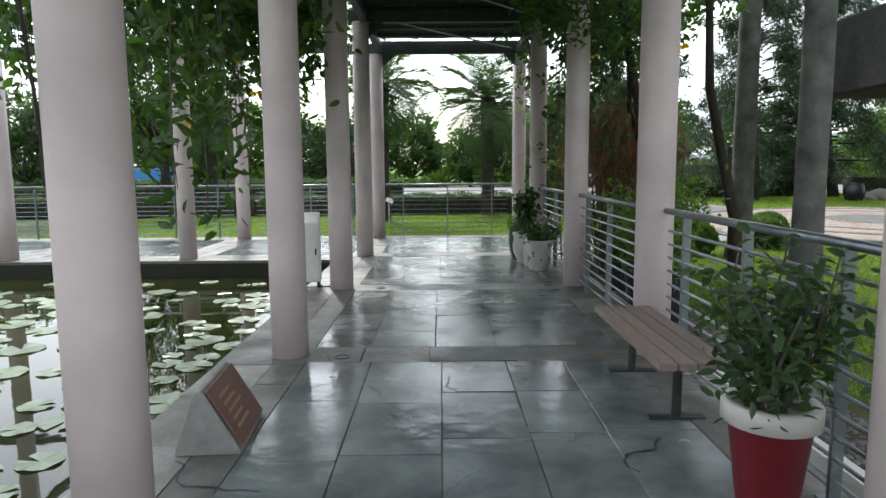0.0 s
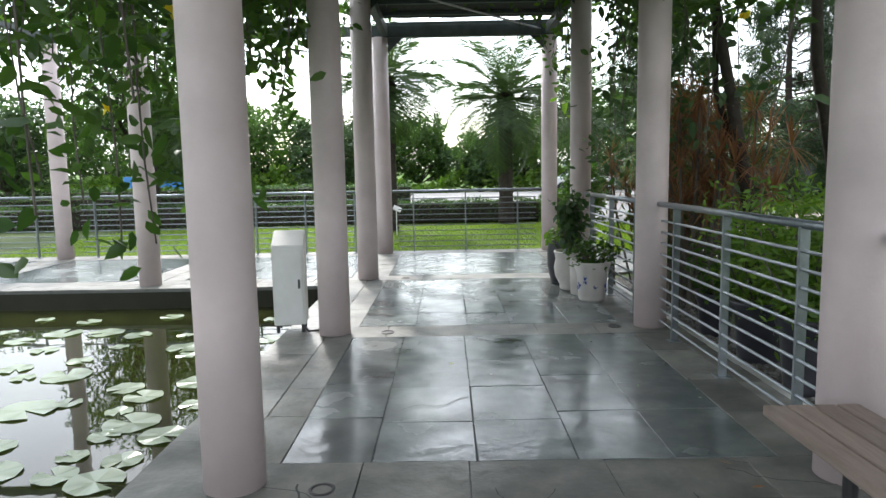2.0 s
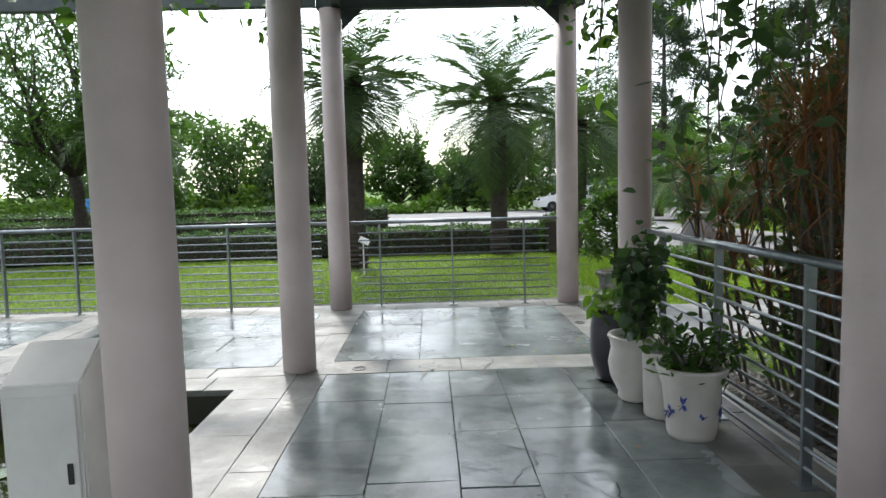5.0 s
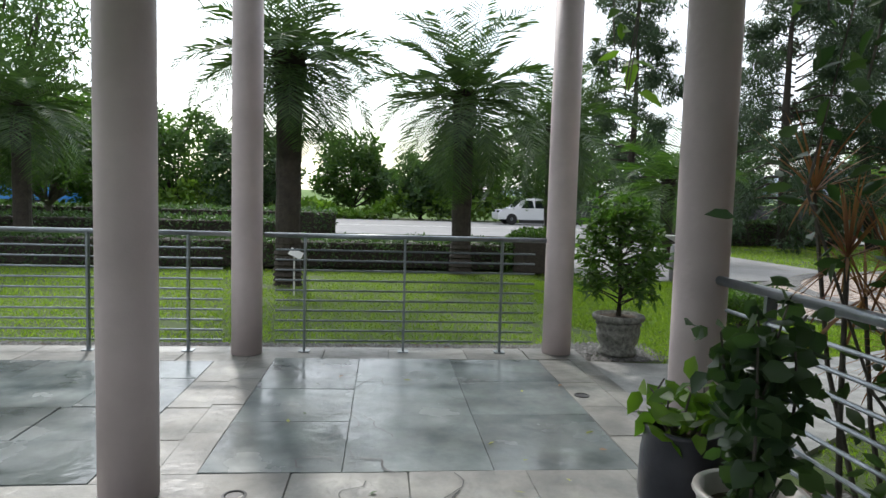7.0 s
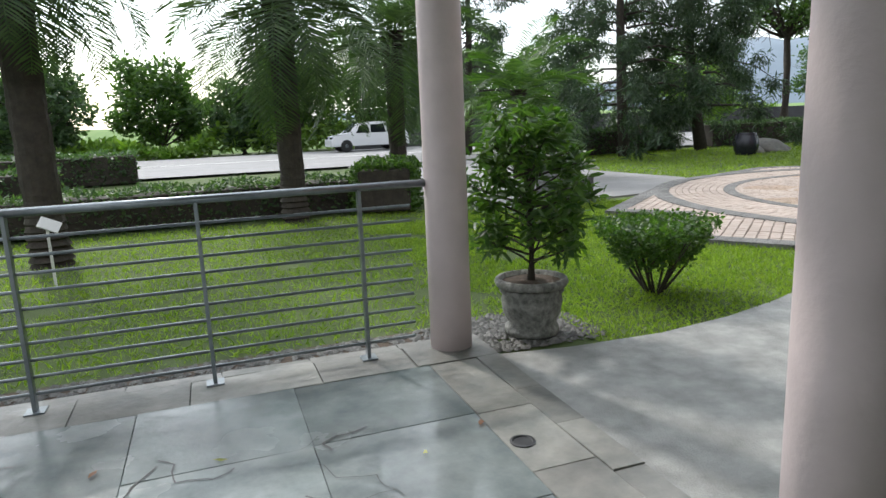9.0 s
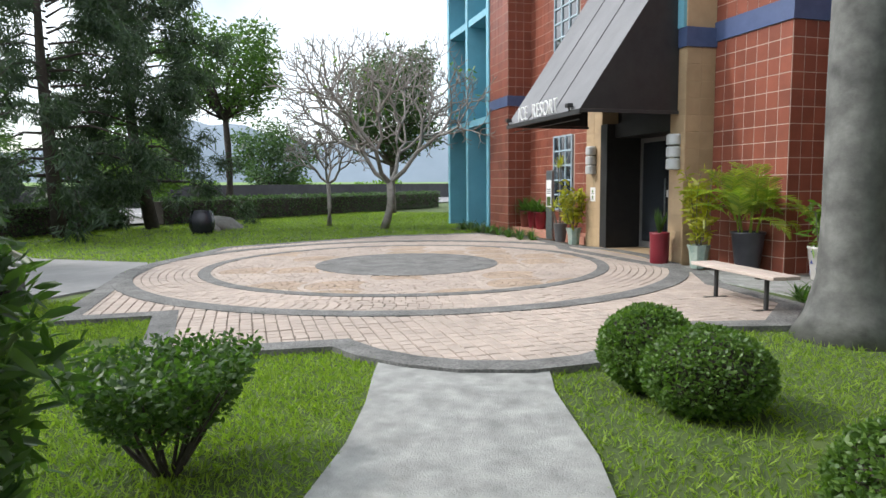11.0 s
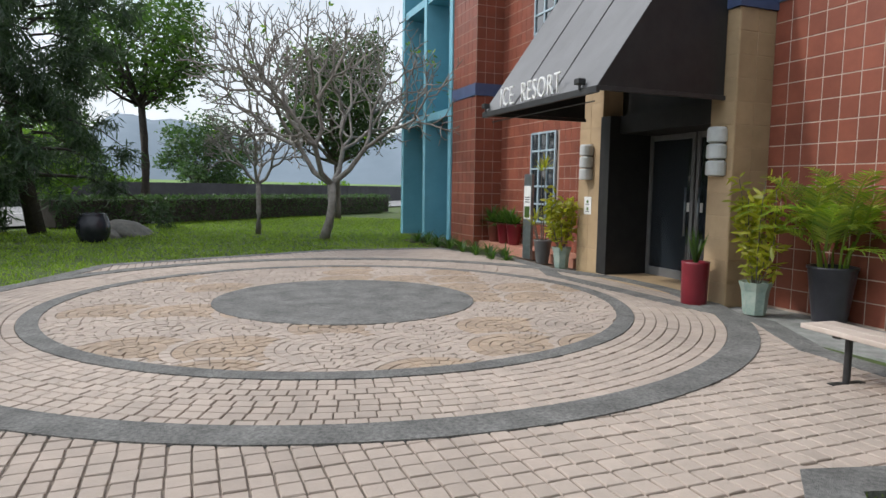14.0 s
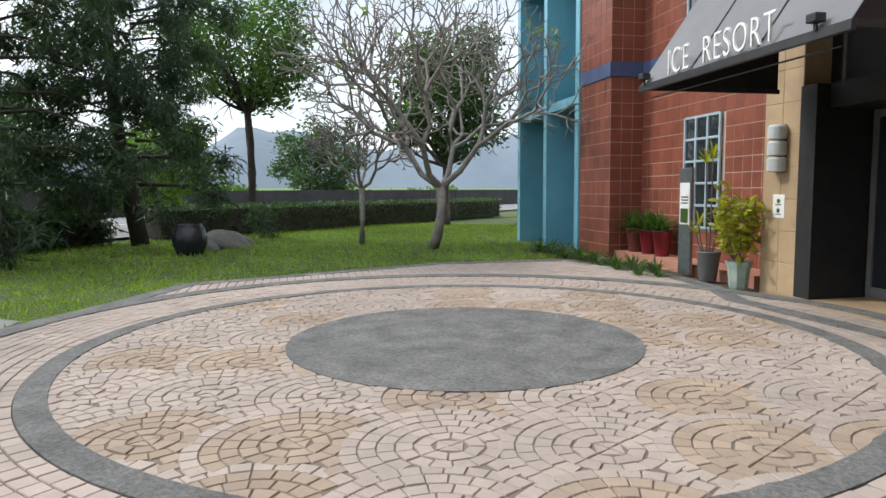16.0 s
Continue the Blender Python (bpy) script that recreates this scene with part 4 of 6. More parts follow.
# distance: concrete wall, field and hills
bm = bmesh.new()
for a, b in zip(((9, 50.4), (30, 50), (60, 42), (110, 40)), ((30, 50), (60, 42), (110, 40), (180, 60))):
    d = (Vector(b) - Vector(a))
    box((0, -0.15, -0.1), (d.length, 0.15, 1.6), 0.02, bm, pose(a[0], a[1], 0, 0, 0, math.degrees(math.atan2(d.y, d.x))))
tagged(part("boundary_wall", bm, M_CONC_WALL), "long dark concrete wall along the road", "wall", kind="structure")
bm = bmesh.new()
prev = None
for k in range(30):
    x = -60 + 12 * k
    row = [bm.verts.new((x, yy - 0.02 * max(0, x), zz + 0.25 * noise.noise((x * 0.1, yy * 0.1, 3)))) for yy, zz in ((56, -0.2), (64, 1.7), (110, 2.4), (260, 2.0))]
    if prev:
        for i in range(3):
            bm.faces.new((prev[i], row[i], row[i + 1], prev[i + 1]))
    prev = row
tagged(part("backdrop_field", bm, M_FIELD, smooth=True), "bright green field of crops behind the wall", "field", kind="structure")
# far hills, their haze painted in by the blue-grey material
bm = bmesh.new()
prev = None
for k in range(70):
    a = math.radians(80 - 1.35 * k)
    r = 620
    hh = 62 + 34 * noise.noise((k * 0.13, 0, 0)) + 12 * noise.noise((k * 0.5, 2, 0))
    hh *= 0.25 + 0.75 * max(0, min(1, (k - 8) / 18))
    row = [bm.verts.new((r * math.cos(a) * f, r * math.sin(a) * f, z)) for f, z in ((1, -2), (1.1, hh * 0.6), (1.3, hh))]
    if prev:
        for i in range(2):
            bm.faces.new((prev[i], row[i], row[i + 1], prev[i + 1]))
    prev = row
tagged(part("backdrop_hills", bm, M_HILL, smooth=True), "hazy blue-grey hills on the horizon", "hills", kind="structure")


# bare frangipani and its small neighbour
def make_bare_tree(x, y, label, fork, r0, first, levels, seed, ratio=0.74, lean=(0.1, 0), spread=0.62):
    rng = np.random.default_rng(seed)
    ob = thing("bare_tree", label, "tree", m=pose(x, y, -0.06))
    bm = bmesh.new()
    top = Vector((lean[0], lean[1], fork))
    limb(bm, (0, 0, 0), top, r0, r0 * 0.8, rng, 9, 0.08)
    tips = []

    def grow(p, d, ln, r, lv):
        q = p + d * ln
        mid = p.lerp(q, 0.5) + Vector(rng.normal(size=3)) * ln * 0.07
        q = q + Vector((0, 0, ln * 0.12))
        tube([p, mid, q], [r, r * 0.88, r * 0.78], 5 if lv > 1 else 4, bm, cap=lv == 0)
        if lv == 0:
            tips.append(q)
            return
        k = 3 if rng.random() < 0.5 else 2
        base = rng.random() * 6.28
        for i in range(k):
            a = base + i * 6.283 / k + 0.3 * rng.normal()
            side = d.orthogonal().normalized()
            side.rotate(Matrix.Rotation(a, 3, d))
            nd = (d + side * spread * (0.8 + 0.4 * rng.random()) + Vector((0, 0, 0.12))).normalized()
            grow(q, nd, ln * ratio * (0.85 + 0.3 * rng.random()), r * 0.72, lv - 1)

    for i in range(4):
        a = i * 1.57 + 0.5 * rng.random()
        d = Vector((math.cos(a) * 0.75, math.sin(a) * 0.75, 0.7)).normalized()
        grow(top, d, first, r0 * 0.6, levels)
    part("trunk", bm, M_BARK_PALE, ob, smooth=True)
    pt = np.array([tuple(t) for t in tips])
    keep = rng.random(len(pt)) < 0.07
    part("sparse_foliage", leaf_mesh("sparse_foliage", np.repeat(pt[keep], 2, 0), L_BRIGHT, 0.2, 0.5, 0.35, rng, 0.3), None, ob, "few last green leaves")["kind"] = "stuff"
    return ob


make_bare_tree(20.9, 22.3, "bare pale frangipani tree with forking branches", 1.6, 0.15, 1.3, 6, 5, 0.77, (0.2, -0.15), 0.78)
make_bare_tree(21.6, 25.0, "small bare tree with a straight thin trunk", 1.6, 0.09, 0.62, 5, 8, 0.72, (0.02, 0), 0.62)


# smooth tall trunks beside the arcade
def make_tall_trunk(x, y, r, h, label, flare=1.5):
    ob = thing("tall_palm", label, "palm tree", "tall smooth palms", pose(x, y, -0.06))
    part("trunk", lathe([(r * flare, 0), (r * (1 + (flare - 1) * 0.45), 0.25), (r * 1.1, 0.6), (r, 1.2), (r * 1.02, 2.5), (r * 0.95, 4), (r * 0.8, h)], 22, wobble=0.012), M_ROYAL, ob, smooth=True)
    rng = np.random.default_rng(int(x * 10))
    part("crown", frond_mesh(rng, 16, 2.6, h, L_PALM, 0.5, 26, 0.05), None, ob)
    return ob


make_tall_trunk(4.75, 10.2, 0.16, 6.5, "tall palm with a smooth grey trunk beside round bushes")
make_tall_trunk(3.65, 6.4, 0.14, 6.5, "tall palm with a smooth grey trunk outside the railing")
make_tall_trunk(8.44, 10.4, 0.27, 6.8, "thick grey trunk with flared base at the plaza edge", 1.95)

make_ball_bush(6.1, 12.0, 0.35, 0.31, "clipped round bush beside the footpath", 0.03, 1)
make_ball_bush(5.8, 11.6, 0.42, 0.29, "broad clipped round bush beside the plaza", 0.0, 2)
make_ball_bush(4.25, 10.75, 0.36, 0.30, "low clipped round bush under the palm", 0.0, 3)

# ---- things: pots, benches, cars ----
def pot_profile(kind):
    return {
        "tub": [(0.12, 0), (0.125, 0.01), (0.18, 0.44), (0.19, 0.45), (0.19, 0.47), (0.165, 0.47), (0.16, 0.41), (0.0, 0.40)],
        "belly": [(0.11, 0), (0.13, 0.02), (0.125, 0.05), (0.18, 0.16), (0.195, 0.26), (0.175, 0.36), (0.185, 0.42), (0.2, 0.44), (0.195, 0.455), (0.17, 0.45), (0.15, 0.38), (0.0, 0.37)],
        "cyl": [(0.115, 0), (0.12, 0.01), (0.13, 0.4), (0.133, 0.42), (0.118, 0.42), (0.112, 0.36), (0.0, 0.35)],
        "tall": [(0.11, 0), (0.14, 0.02), (0.185, 0.22), (0.18, 0.40), (0.165, 0.5), (0.172, 0.52), (0.15, 0.52), (0.145, 0.46), (0.0, 0.45)],
        "flare": [(0.13, 0), (0.14, 0.03), (0.165, 0.3), (0.2, 0.4), (0.205, 0.42), (0.18, 0.42), (0.16, 0.36), (0.0, 0.35)],
    }[kind]


def make_pot(name, x, y, kind, mat, label, scale=1.0, z=0.0, m=None, rim=None, soil_at=None, seg=28):
    ob = thing(name, label, "plant pot", m=m if m is not None else pose(x, y, z))
    pr = [(r * scale, h * scale) for r, h in pot_profile(kind)]
    part("body", lathe(pr, seg), mat, ob, smooth=seg > 12)
    if rim:
        h = max(p[1] for p in pr)
        r = max(p[0] for p in pr)
        part("rim", lathe([(r + 0.002, h - 0.085), (r + 0.012, h - 0.08), (r + 0.014, h - 0.004), (r + 0.004, h + 0.006), (r - 0.03, h + 0.004), (r - 0.034, h - 0.05)], 28), rim, ob, "white rim band", True)
    part("soil", lathe([(pr[-1][0] + pr[-2][0] * 0.97, pr[-1][1] + 0.012), (0.0, pr[-1][1] + 0.02)], 20), M_SOIL, ob)
    return ob


def make_plant(name, m, label, stems=7, h=0.7, spread=0.3, leaves=260, leaf=0.1, mat=None, width=0.5, seed=1, low=0.25, droop=0.0, bark=None, up=0.3):
    """Stems from one root with leaves about their upper parts."""
    rng = np.random.default_rng(seed)
    ob = thing(name, label, "plant", m=m)
    bm = bmesh.new()
    pts = []
    for k in range(stems):
        a = 2.4 * k + rng.random()
        tip = Vector((math.cos(a) * spread * (0.4 + 0.7 * rng.random()), math.sin(a) * spread * (0.4 + 0.7 * rng.random()), h * (0.65 + 0.4 * rng.random())))
        got = limb(bm, (0.03 * math.cos(a), 0.03 * math.sin(a), -0.02), tip, 0.009, 0.004, rng, 5, 0.1)
        for _ in range(max(1, leaves // stems)):
            t = low + (1 - low) * rng.random()
            q = t * 4
            i = min(int(q), 3)
            pts.append(tuple(got[i].lerp(got[i + 1], q - i) + Vector(rng.normal(size=3)) * spread * 0.22))
    part("stem", bm, bark or M_BARK, ob)["kind"] = "stuff"
    part("foliage", leaf_mesh("foliage", np.array(pts), mat or L_GREEN, leaf, 0.5, width, rng, up, droop, fine=True), None, ob)
    return ob


def make_rosette(name, m, label, blades=26, ln=0.5, w=0.04, el=(20, 85), mat=None, seed=1, heads=((0, 0, 0),), bow=0.5, stem=None, category="plant"):
    """Sword leaves out of one or several heads."""
    rng = np.random.default_rng(seed)
    ob = thing(name, label, category, m=m)
    for hx, hy, hz in heads:
        V, F = [], []
        for k in range(blades):
            az = 2.4 * k + rng.random()
            e = math.radians(el[0] + (el[1] - el[0]) * rng.random())
            l = ln * (0.7 + 0.45 * rng.random())
            p = Vector((hx, hy, hz))
            pts = [p.copy()]
            for s in range(4):
                p = p + Vector((math.cos(az) * math.cos(e), math.sin(az) * math.cos(e), math.sin(e))) * l / 4
                e -= bow * 0.35
                pts.append(p.copy())
            side = Vector((-math.sin(az), math.cos(az), 0))
            b = len(V)
            for s, f in enumerate((0.5, 1, 0.9, 0.6)):
                V += [pts[s] + side * w / 2 * f, pts[s] - side * w / 2 * f]
            V.append(pts[4])
            for s in range(3):
                F.append((b + 2 * s, b + 2 * s + 1, b + 2 * s + 3, b + 2 * s + 2))
            F.append((b + 6, b + 7, b + 8))
        part("leaf_head", from_arrays("leaf_head", [tuple(v) for v in V], F, mat or L_GREEN), None, ob)
        if stem and hz > 0.12:
            part("cane", tube([(hx * 0.4, hy * 0.4, -0.02), (hx * 0.8, hy * 0.8, hz * 0.5), (hx, hy, hz)], [0.014, 0.012, 0.01], 6), stem, ob)
    return ob


# red pot with a leafy shrub
make_pot("planter", 1.35, 2.55, "tub", M_RED_POT, "tall crimson pot with a broad white rim on the slate", 0.95, rim=M_WHITE_POT)
make_plant("potted_shrub", pose(1.35, 2.55, 0.39), "dense dark green leafy shrub in the red pot", 14, 0.70, 0.29, 800, 0.072, L_DARK, 0.4, 3, 0.25)


def make_bench(m, label, wood, length, width, height, slats, name="bench"):
    ob = thing(name, label, "bench", m=m)
    gap = 0.008
    sw = (width - gap * (slats - 1)) / slats
    for k in range(slats):
        x0 = -width / 2 + k * (sw + gap)
        part("slat", box((x0, -length / 2, height - 0.042), (x0 + sw, length / 2, height), 0.007), wood, ob)
    for y in (-length * 0.3, length * 0.3):
        part("crossbar", box((-width / 2 + 0.03, y - 0.03, height - 0.066), (width / 2 - 0.03, y + 0.03, height - 0.043), 0.003), M_METAL_DARK, ob)
        lg = part("leg", lathe([(0.027, 0.01), (0.027, height - 0.067)], 16, at=(0, y, 0)), M_METAL_DARK, ob, smooth=False)
        part("foot", box((-0.16, y - 0.03, 0.0), (0.16, y + 0.03, 0.011), 0.003), M_METAL_DARK, lg)
    return ob


make_bench(pose(1.32, 3.93, 0), "brown slatted wooden bench on dark metal legs", M_WOOD, 1.42, 0.40, 0.40, 4)
make_bench(pose(9.75, 11.33, 0, 0, 0, -55), "pale weathered wooden bench on dark metal posts", M_WOOD_PALE, 1.55, 0.34, 0.43, 2)

# wedge plaque at the pond edge
ob = thing("plaque_stone", "white stone wedge with a red-brown plaque", "plaque", m=pose(-1.18, 3.32, 0, 0, 0, 4))
bm = bmesh.new()
v = [bm.verts.new((x, y, z)) for y in (-0.26, 0.26) for x, z in ((-0.16, 0.0), (0.16, 0.0), (0.16, 0.02), (-0.02, 0.33), (-0.055, 0.33), (-0.16, 0.03))]
bm.faces.new(v[:6]); bm.faces.new(v[6:][::-1])
for i in range(6):
    j = (i + 1) % 6
    bm.faces.new((v[i], v[j], v[6 + j], v[6 + i]))
bmesh.ops.bevel(bm, geom=bm.edges[:], offset=0.006, segments=1, affect="EDGES")
part("body", bm, M_CONC, ob)
tilt = math.degrees(math.atan2(0.31, 0.18))
pl = part("face_plate", box((-0.165, -0.245, 0.0), (0.165, 0.245, 0.012), 0.003), M_PLAQUE, ob, "red-brown granite face")
pl.matrix_basis = Matrix.Translation((0.078, 0, 0.178)) @ pose(0, 0, 0, 0, tilt, 0)
for k in range(5):
    b = part("writing", box((-0.10 + 0.045 * k, -0.16, 0.0121), (-0.085 + 0.045 * k, 0.02 + 0.03 * (k % 3), 0.0135)), M_BEIGE, pl)

# white electrical cabinet by the pond
ob = thing("electric_cabinet", "white metal cabinet with a sloping top by the column", "cabinet", m=pose(-1.60, 7.78, 0, 0, 0, 8))
bm = bmesh.new()
v = [bm.verts.new((x, y, z)) for x in (-0.14, 0.14) for y, z in ((-0.13, 0.07), (0.13, 0.07), (0.13, 0.90), (-0.13, 0.78))]
bm.faces.new(v[:4]); bm.faces.new(v[4:][::-1])
for i in range(4):
    j = (i + 1) % 4
    bm.faces.new((v[i], v[j], v[4 + j], v[4 + i]))
bmesh.ops.bevel(bm, geom=bm.edges[:], offset=0.008, segments=2, affect="EDGES")
part("case", bm, M_WHITE, ob)
part("door", box((-0.12, -0.142, 0.1), (0.12, -0.1305, 0.74), 0.004), M_WHITE, ob)
part("latch", box((0.08, -0.15, 0.4), (0.1, -0.1425, 0.48), 0.002), M_METAL_DARK, ob)
for x in (-0.11, 0.11):
    for y in (-0.1, 0.1):
        part("foot", box((x - 0.015, y - 0.015, 0), (x + 0.015, y + 0.015, 0.072)), M_METAL_DARK, ob)
part("cable", tube([(0.1, -0.12, 0.07), (0.16, -0.17, 0.02), (0.24, -0.12, 0.012), (0.25, 0.1, 0.012)], 0.01, 6), M_METAL_DARK, ob)

# pots in a row by the railing
make_pot("planter", 1.25, 10.10, "tall", M_DARK_POT, "tall black glazed pot on the slate floor")
make_plant("potted_plant", pose(1.25, 10.10, 0.46), "light green leafy plant in the black pot", 8, 0.26, 0.2, 80, 0.11, L_BRIGHT, 0.6, 5, 0.3)
make_pot("planter", 1.27, 9.62, "belly", M_WHITE_POT, "white bellied ceramic pot with a wide lip")
make_plant("potted_plant", pose(1.27, 9.62, 0.38), "climbing plant with dark heart-shaped leaves", 8, 0.80, 0.15, 380, 0.085, L_DARK, 0.85, 6, 0.1, 0.3)
make_pot("planter", 1.33, 9.29, "cyl", M_WHITE_POT, "narrow plain white ceramic pot")
bl = make_pot("planter", 1.37, 8.94, "flare", M_WHITE_POT, "white pot painted with blue flowers")
rng = np.random.default_rng(31)
for k in range(10):
    a = 2.2 + 0.5 * k + 0.2 * rng.normal()
    z = 0.10 + 0.2 * rng.random()
    r = 0.138 + (z - 0.03) * 0.095
    fm = leaf_mesh("flower", np.zeros((6, 3)), M_BLUE_PAINT, 0.05, 0.4, 0.5, rng, 0.0)
    fl = part("flower", fm, None, bl, "painted blue flower")
    fl.matrix_basis = Matrix.Translation((r * math.cos(a) * 1.06, r * math.sin(a) * 1.06, z)) @ pose(0, 0, 0, 0, 0, math.degrees(a)) @ Matrix.Diagonal((0.08, 1, 1, 1))
make_plant("potted_plant", pose(1.37, 8.94, 0.36), "low feathery green plant in the painted pot", 12, 0.30, 0.26, 330, 0.075, L_GREEN, 0.4, 7, 0.3)

# pots outside the railing
for k, (y, s) in enumerate(((7.55, 0.9), (6.75, 1.1), (6.05, 1.2))):
    make_pot("planter", 2.13, y, "flare", M_DARK_POT, "dark glazed garden pot standing on gravel outside the railing", s, -0.05)
make_plant("thuja", pose(2.15, 6.05, 0.33), "bushy clipped conifer with fine green sprays", 14, 1.0, 0.38, 2600, 0.07, L_BRIGHT, 0.3, 8, 0.1)
make_plant("thuja", pose(2.15, 6.75, 0.30), "smaller bushy conifer with fine green sprays", 12, 0.9, 0.34, 1800, 0.07, L_BRIGHT, 0.3, 9, 0.1)
make_plant("potted_plant", pose(2.13, 7.55, 0.25), "small green shrub in a dark pot", 8, 0.45, 0.25, 320, 0.07, L_GREEN, 0.45, 10, 0.2)

# dry red dracaenas and a leaning trunk beside the railing
rng = np.random.default_rng(44)
for k in range(20):
    x, y = 2.15 + 0.6 * rng.random(), 8.1 + 1.9 * rng.random()
    hs = [(0.25 * rng.normal(), 0.25 * rng.normal(), 0.8 + 1.4 * rng.random()) for _ in range(4)]
    make_rosette("dracaena", pose(x, y, -0.05), "tall thin dracaena with dry reddish brown leaves", 34, 0.42, 0.014, (-50, 80), L_RED, 50 + k, hs, 0.25, M_BARK)
make_rosette("dracaena", pose(1.92, 9.95, -0.05), "dracaena head with red-brown needle leaves", 46, 0.36, 0.012, (-60, 85), L_RED, 71, ((-0.1, 0.0, 1.32),), 0.15, M_BARK)
ob = thing("leaning_tree", "leaning dark twisted trunk rising past the arcade", "tree", m=pose(2.9, 8.4, -0.06))
bm = tube([(0, 0, 0), (-0.06, -0.05, 0.6), (-0.2, -0.1, 1.3), (-0.42, -0.12, 2.3), (-0.62, -0.1, 3.3), (-0.8, 0.0, 4.3)], [0.1, 0.075, 0.065, 0.055, 0.05, 0.045], 8)
tube([(-0.1, 0.05, 0.3), (-0.12, 0.1, 1.2), (-0.5, -0.05, 2.2), (-0.5, 0.05, 3.3), (-0.65, 0.1, 4.2)], [0.04, 0.035, 0.03, 0.03, 0.025], 6, bm)
part("trunk", bm, M_BARK_DARK, ob, smooth=True)
rng = np.random.default_rng(46)
pt = np.concatenate([blob_points(rng, (-0.8 + 0.8 * rng.normal(), 0.9 * rng.normal(), 3.9 + 0.4 * rng.normal()), (0.7, 0.8, 0.45), 500, 0.1) for _ in range(8)])
part("crown", leaf_mesh("crown", pt, L_GREEN, 0.12, 0.5, 0.45, rng, 0.0, 0.2), None, ob)
ob = thing("leaning_tree", "crooked dark trunk with forked stem outside the railing", "tree", m=pose(4.1, 8.9, -0.06))
part("trunk", tube([(0, 0, 0), (-0.05, 0, 0.8), (-0.25, 0, 1.6), (-0.5, -0.1, 2.5), (-0.55, -0.1, 3.6), (-0.6, 0, 4.6)], [0.11, 0.085, 0.07, 0.06, 0.05, 0.04], 8), M_BARK_DARK, ob, smooth=True)
pt = np.concatenate([blob_points(rng, (-0.6 + 0.9 * rng.normal(), 0.9 * rng.normal(), 4.1 + 0.5 * rng.normal()), (0.8, 0.9, 0.5), 420, 0.1) for _ in range(9)])
part("crown", leaf_mesh("crown", pt, L_GREEN, 0.14, 0.5, 0.45, rng, 0.0, 0.2), None, ob)


for k, (x, y, h) in enumerate(((3.2, 9.6, 2.6), (2.9, 10.2, 2.2), (2.6, 9.8, 3.3))):
    make_plant("shrub", pose(x, y, -0.05), "tall dense dark green shrub behind the railing", 12, h, 0.5, 1100, 0.12, L_DARK, 0.4, 140 + k, 0.05)


# vines over the arcade: a leafy mat on top and hanging strands
def make_vine(name, label, strands, mat, seed, leaf=0.11, per=34):
    """strands: (x, y, top, bottom) of each hanging stem."""
    rng = np.random.default_rng(seed)
    ob = thing(name, label, "vine")
    bm = bmesh.new()
    pts = []
    for x, y, z1, z0 in strands:
        p = [Vector((x + 0.10 * math.sin(3 * t + x * 9) * t, y + 0.10 * math.cos(4 * t + y * 7) * t, z1 + (z0 - z1) * t)) for t in np.linspace(0, 1, 7)]
        tube(p, 0.006, 4, bm)
        for _ in range(int(per * abs(z1 - z0))):
            t = rng.random() * 6
            i = min(int(t), 5)
            pts.append(tuple(p[i].lerp(p[i + 1], t - i) + Vector(rng.normal(size=3)) * 0.11))
    part("stem", bm, M_BARK, ob)["kind"] = "stuff"
    part("foliage", leaf_mesh("foliage", np.array(pts), mat, leaf, 0.6, 0.5, rng, -0.1, 0.3, fine=True), None, ob)
    return ob


rng = np.random.default_rng(61)
st = []
for k in range(30):
    st.append((-2.15 + 0.42 * rng.normal(), 6.0 + 0.8 * rng.normal(), 3.9, 0.85 + 2.2 * rng.random() ** 0.7))
make_vine("hanging_vine", "hanging green vine with yellow flowers over the pond", st, L_GREEN, 62, 0.13, 26)
st = [(XL - 0.3 - 1.3 * rng.random(), 2.5 + 8.0 * rng.random(), 3.95, 3.0 + 0.6 * rng.random()) for k in range(60)]
make_vine("hanging_vine", "leafy vine fringe along the pond edge of the roof", st, L_GREEN, 63, 0.12, 50)
st = [(XR + 0.25 + 0.7 * rng.random(), 3.0 + 8.5 * rng.random(), 3.95, 2.6 + 1.0 * rng.random()) for k in range(38)]
make_vine("hanging_vine", "leafy vine fringe along the garden edge of the roof", st, L_GREEN, 64, 0.12, 34)
st = [(XR + 0.35 + 0.3 * rng.normal(), 8.9 + 1.0 * rng.normal(), 3.9, 1.2 + 1.4 * rng.random()) for k in range(26)]
make_vine("hanging_vine", "tangle of dark climbing stems beside the column", st, L_DARK, 65, 0.12, 16)
st = [(1.75 + 0.5 * rng.normal(), 11.6 + 0.7 * rng.normal(), 3.9, 2.55 + 0.8 * rng.random()) for k in range(12)]
make_vine("hanging_vine", "thin vine tips hanging in the open bay", st, L_GREEN, 66, 0.12, 14)
st = [(1.6 + 0.12 * rng.normal(), 11.75 + 0.1 * rng.normal(), 3.9, 2.15 + 0.1 * rng.random()) for k in range(2)]
make_vine("hanging_vine", "single bright vine tip hanging from the roof", st, L_BRIGHT, 69, 0.16, 9)
st = [(-4.5 + 3.0 * rng.random(), 12.6 + 0.9 * rng.random(), 3.9, 3.0 + 0.6 * rng.random()) for k in range(12)]
make_vine("hanging_vine", "sparse vine tips hanging from the gallery beam", st, L_GREEN, 70, 0.12, 14)
st = [(-1.5 - 2.7 * rng.random(), 5.6 + 4.0 * rng.random(), 3.98, 2.15 + 0.9 * rng.random()) for k in range(105)]
vine = make_vine("hanging_vine", "heavy leafy boughs of vine reaching over the pond", st, L_GREEN, 72, 0.12, 46)
bm = bmesh.new()
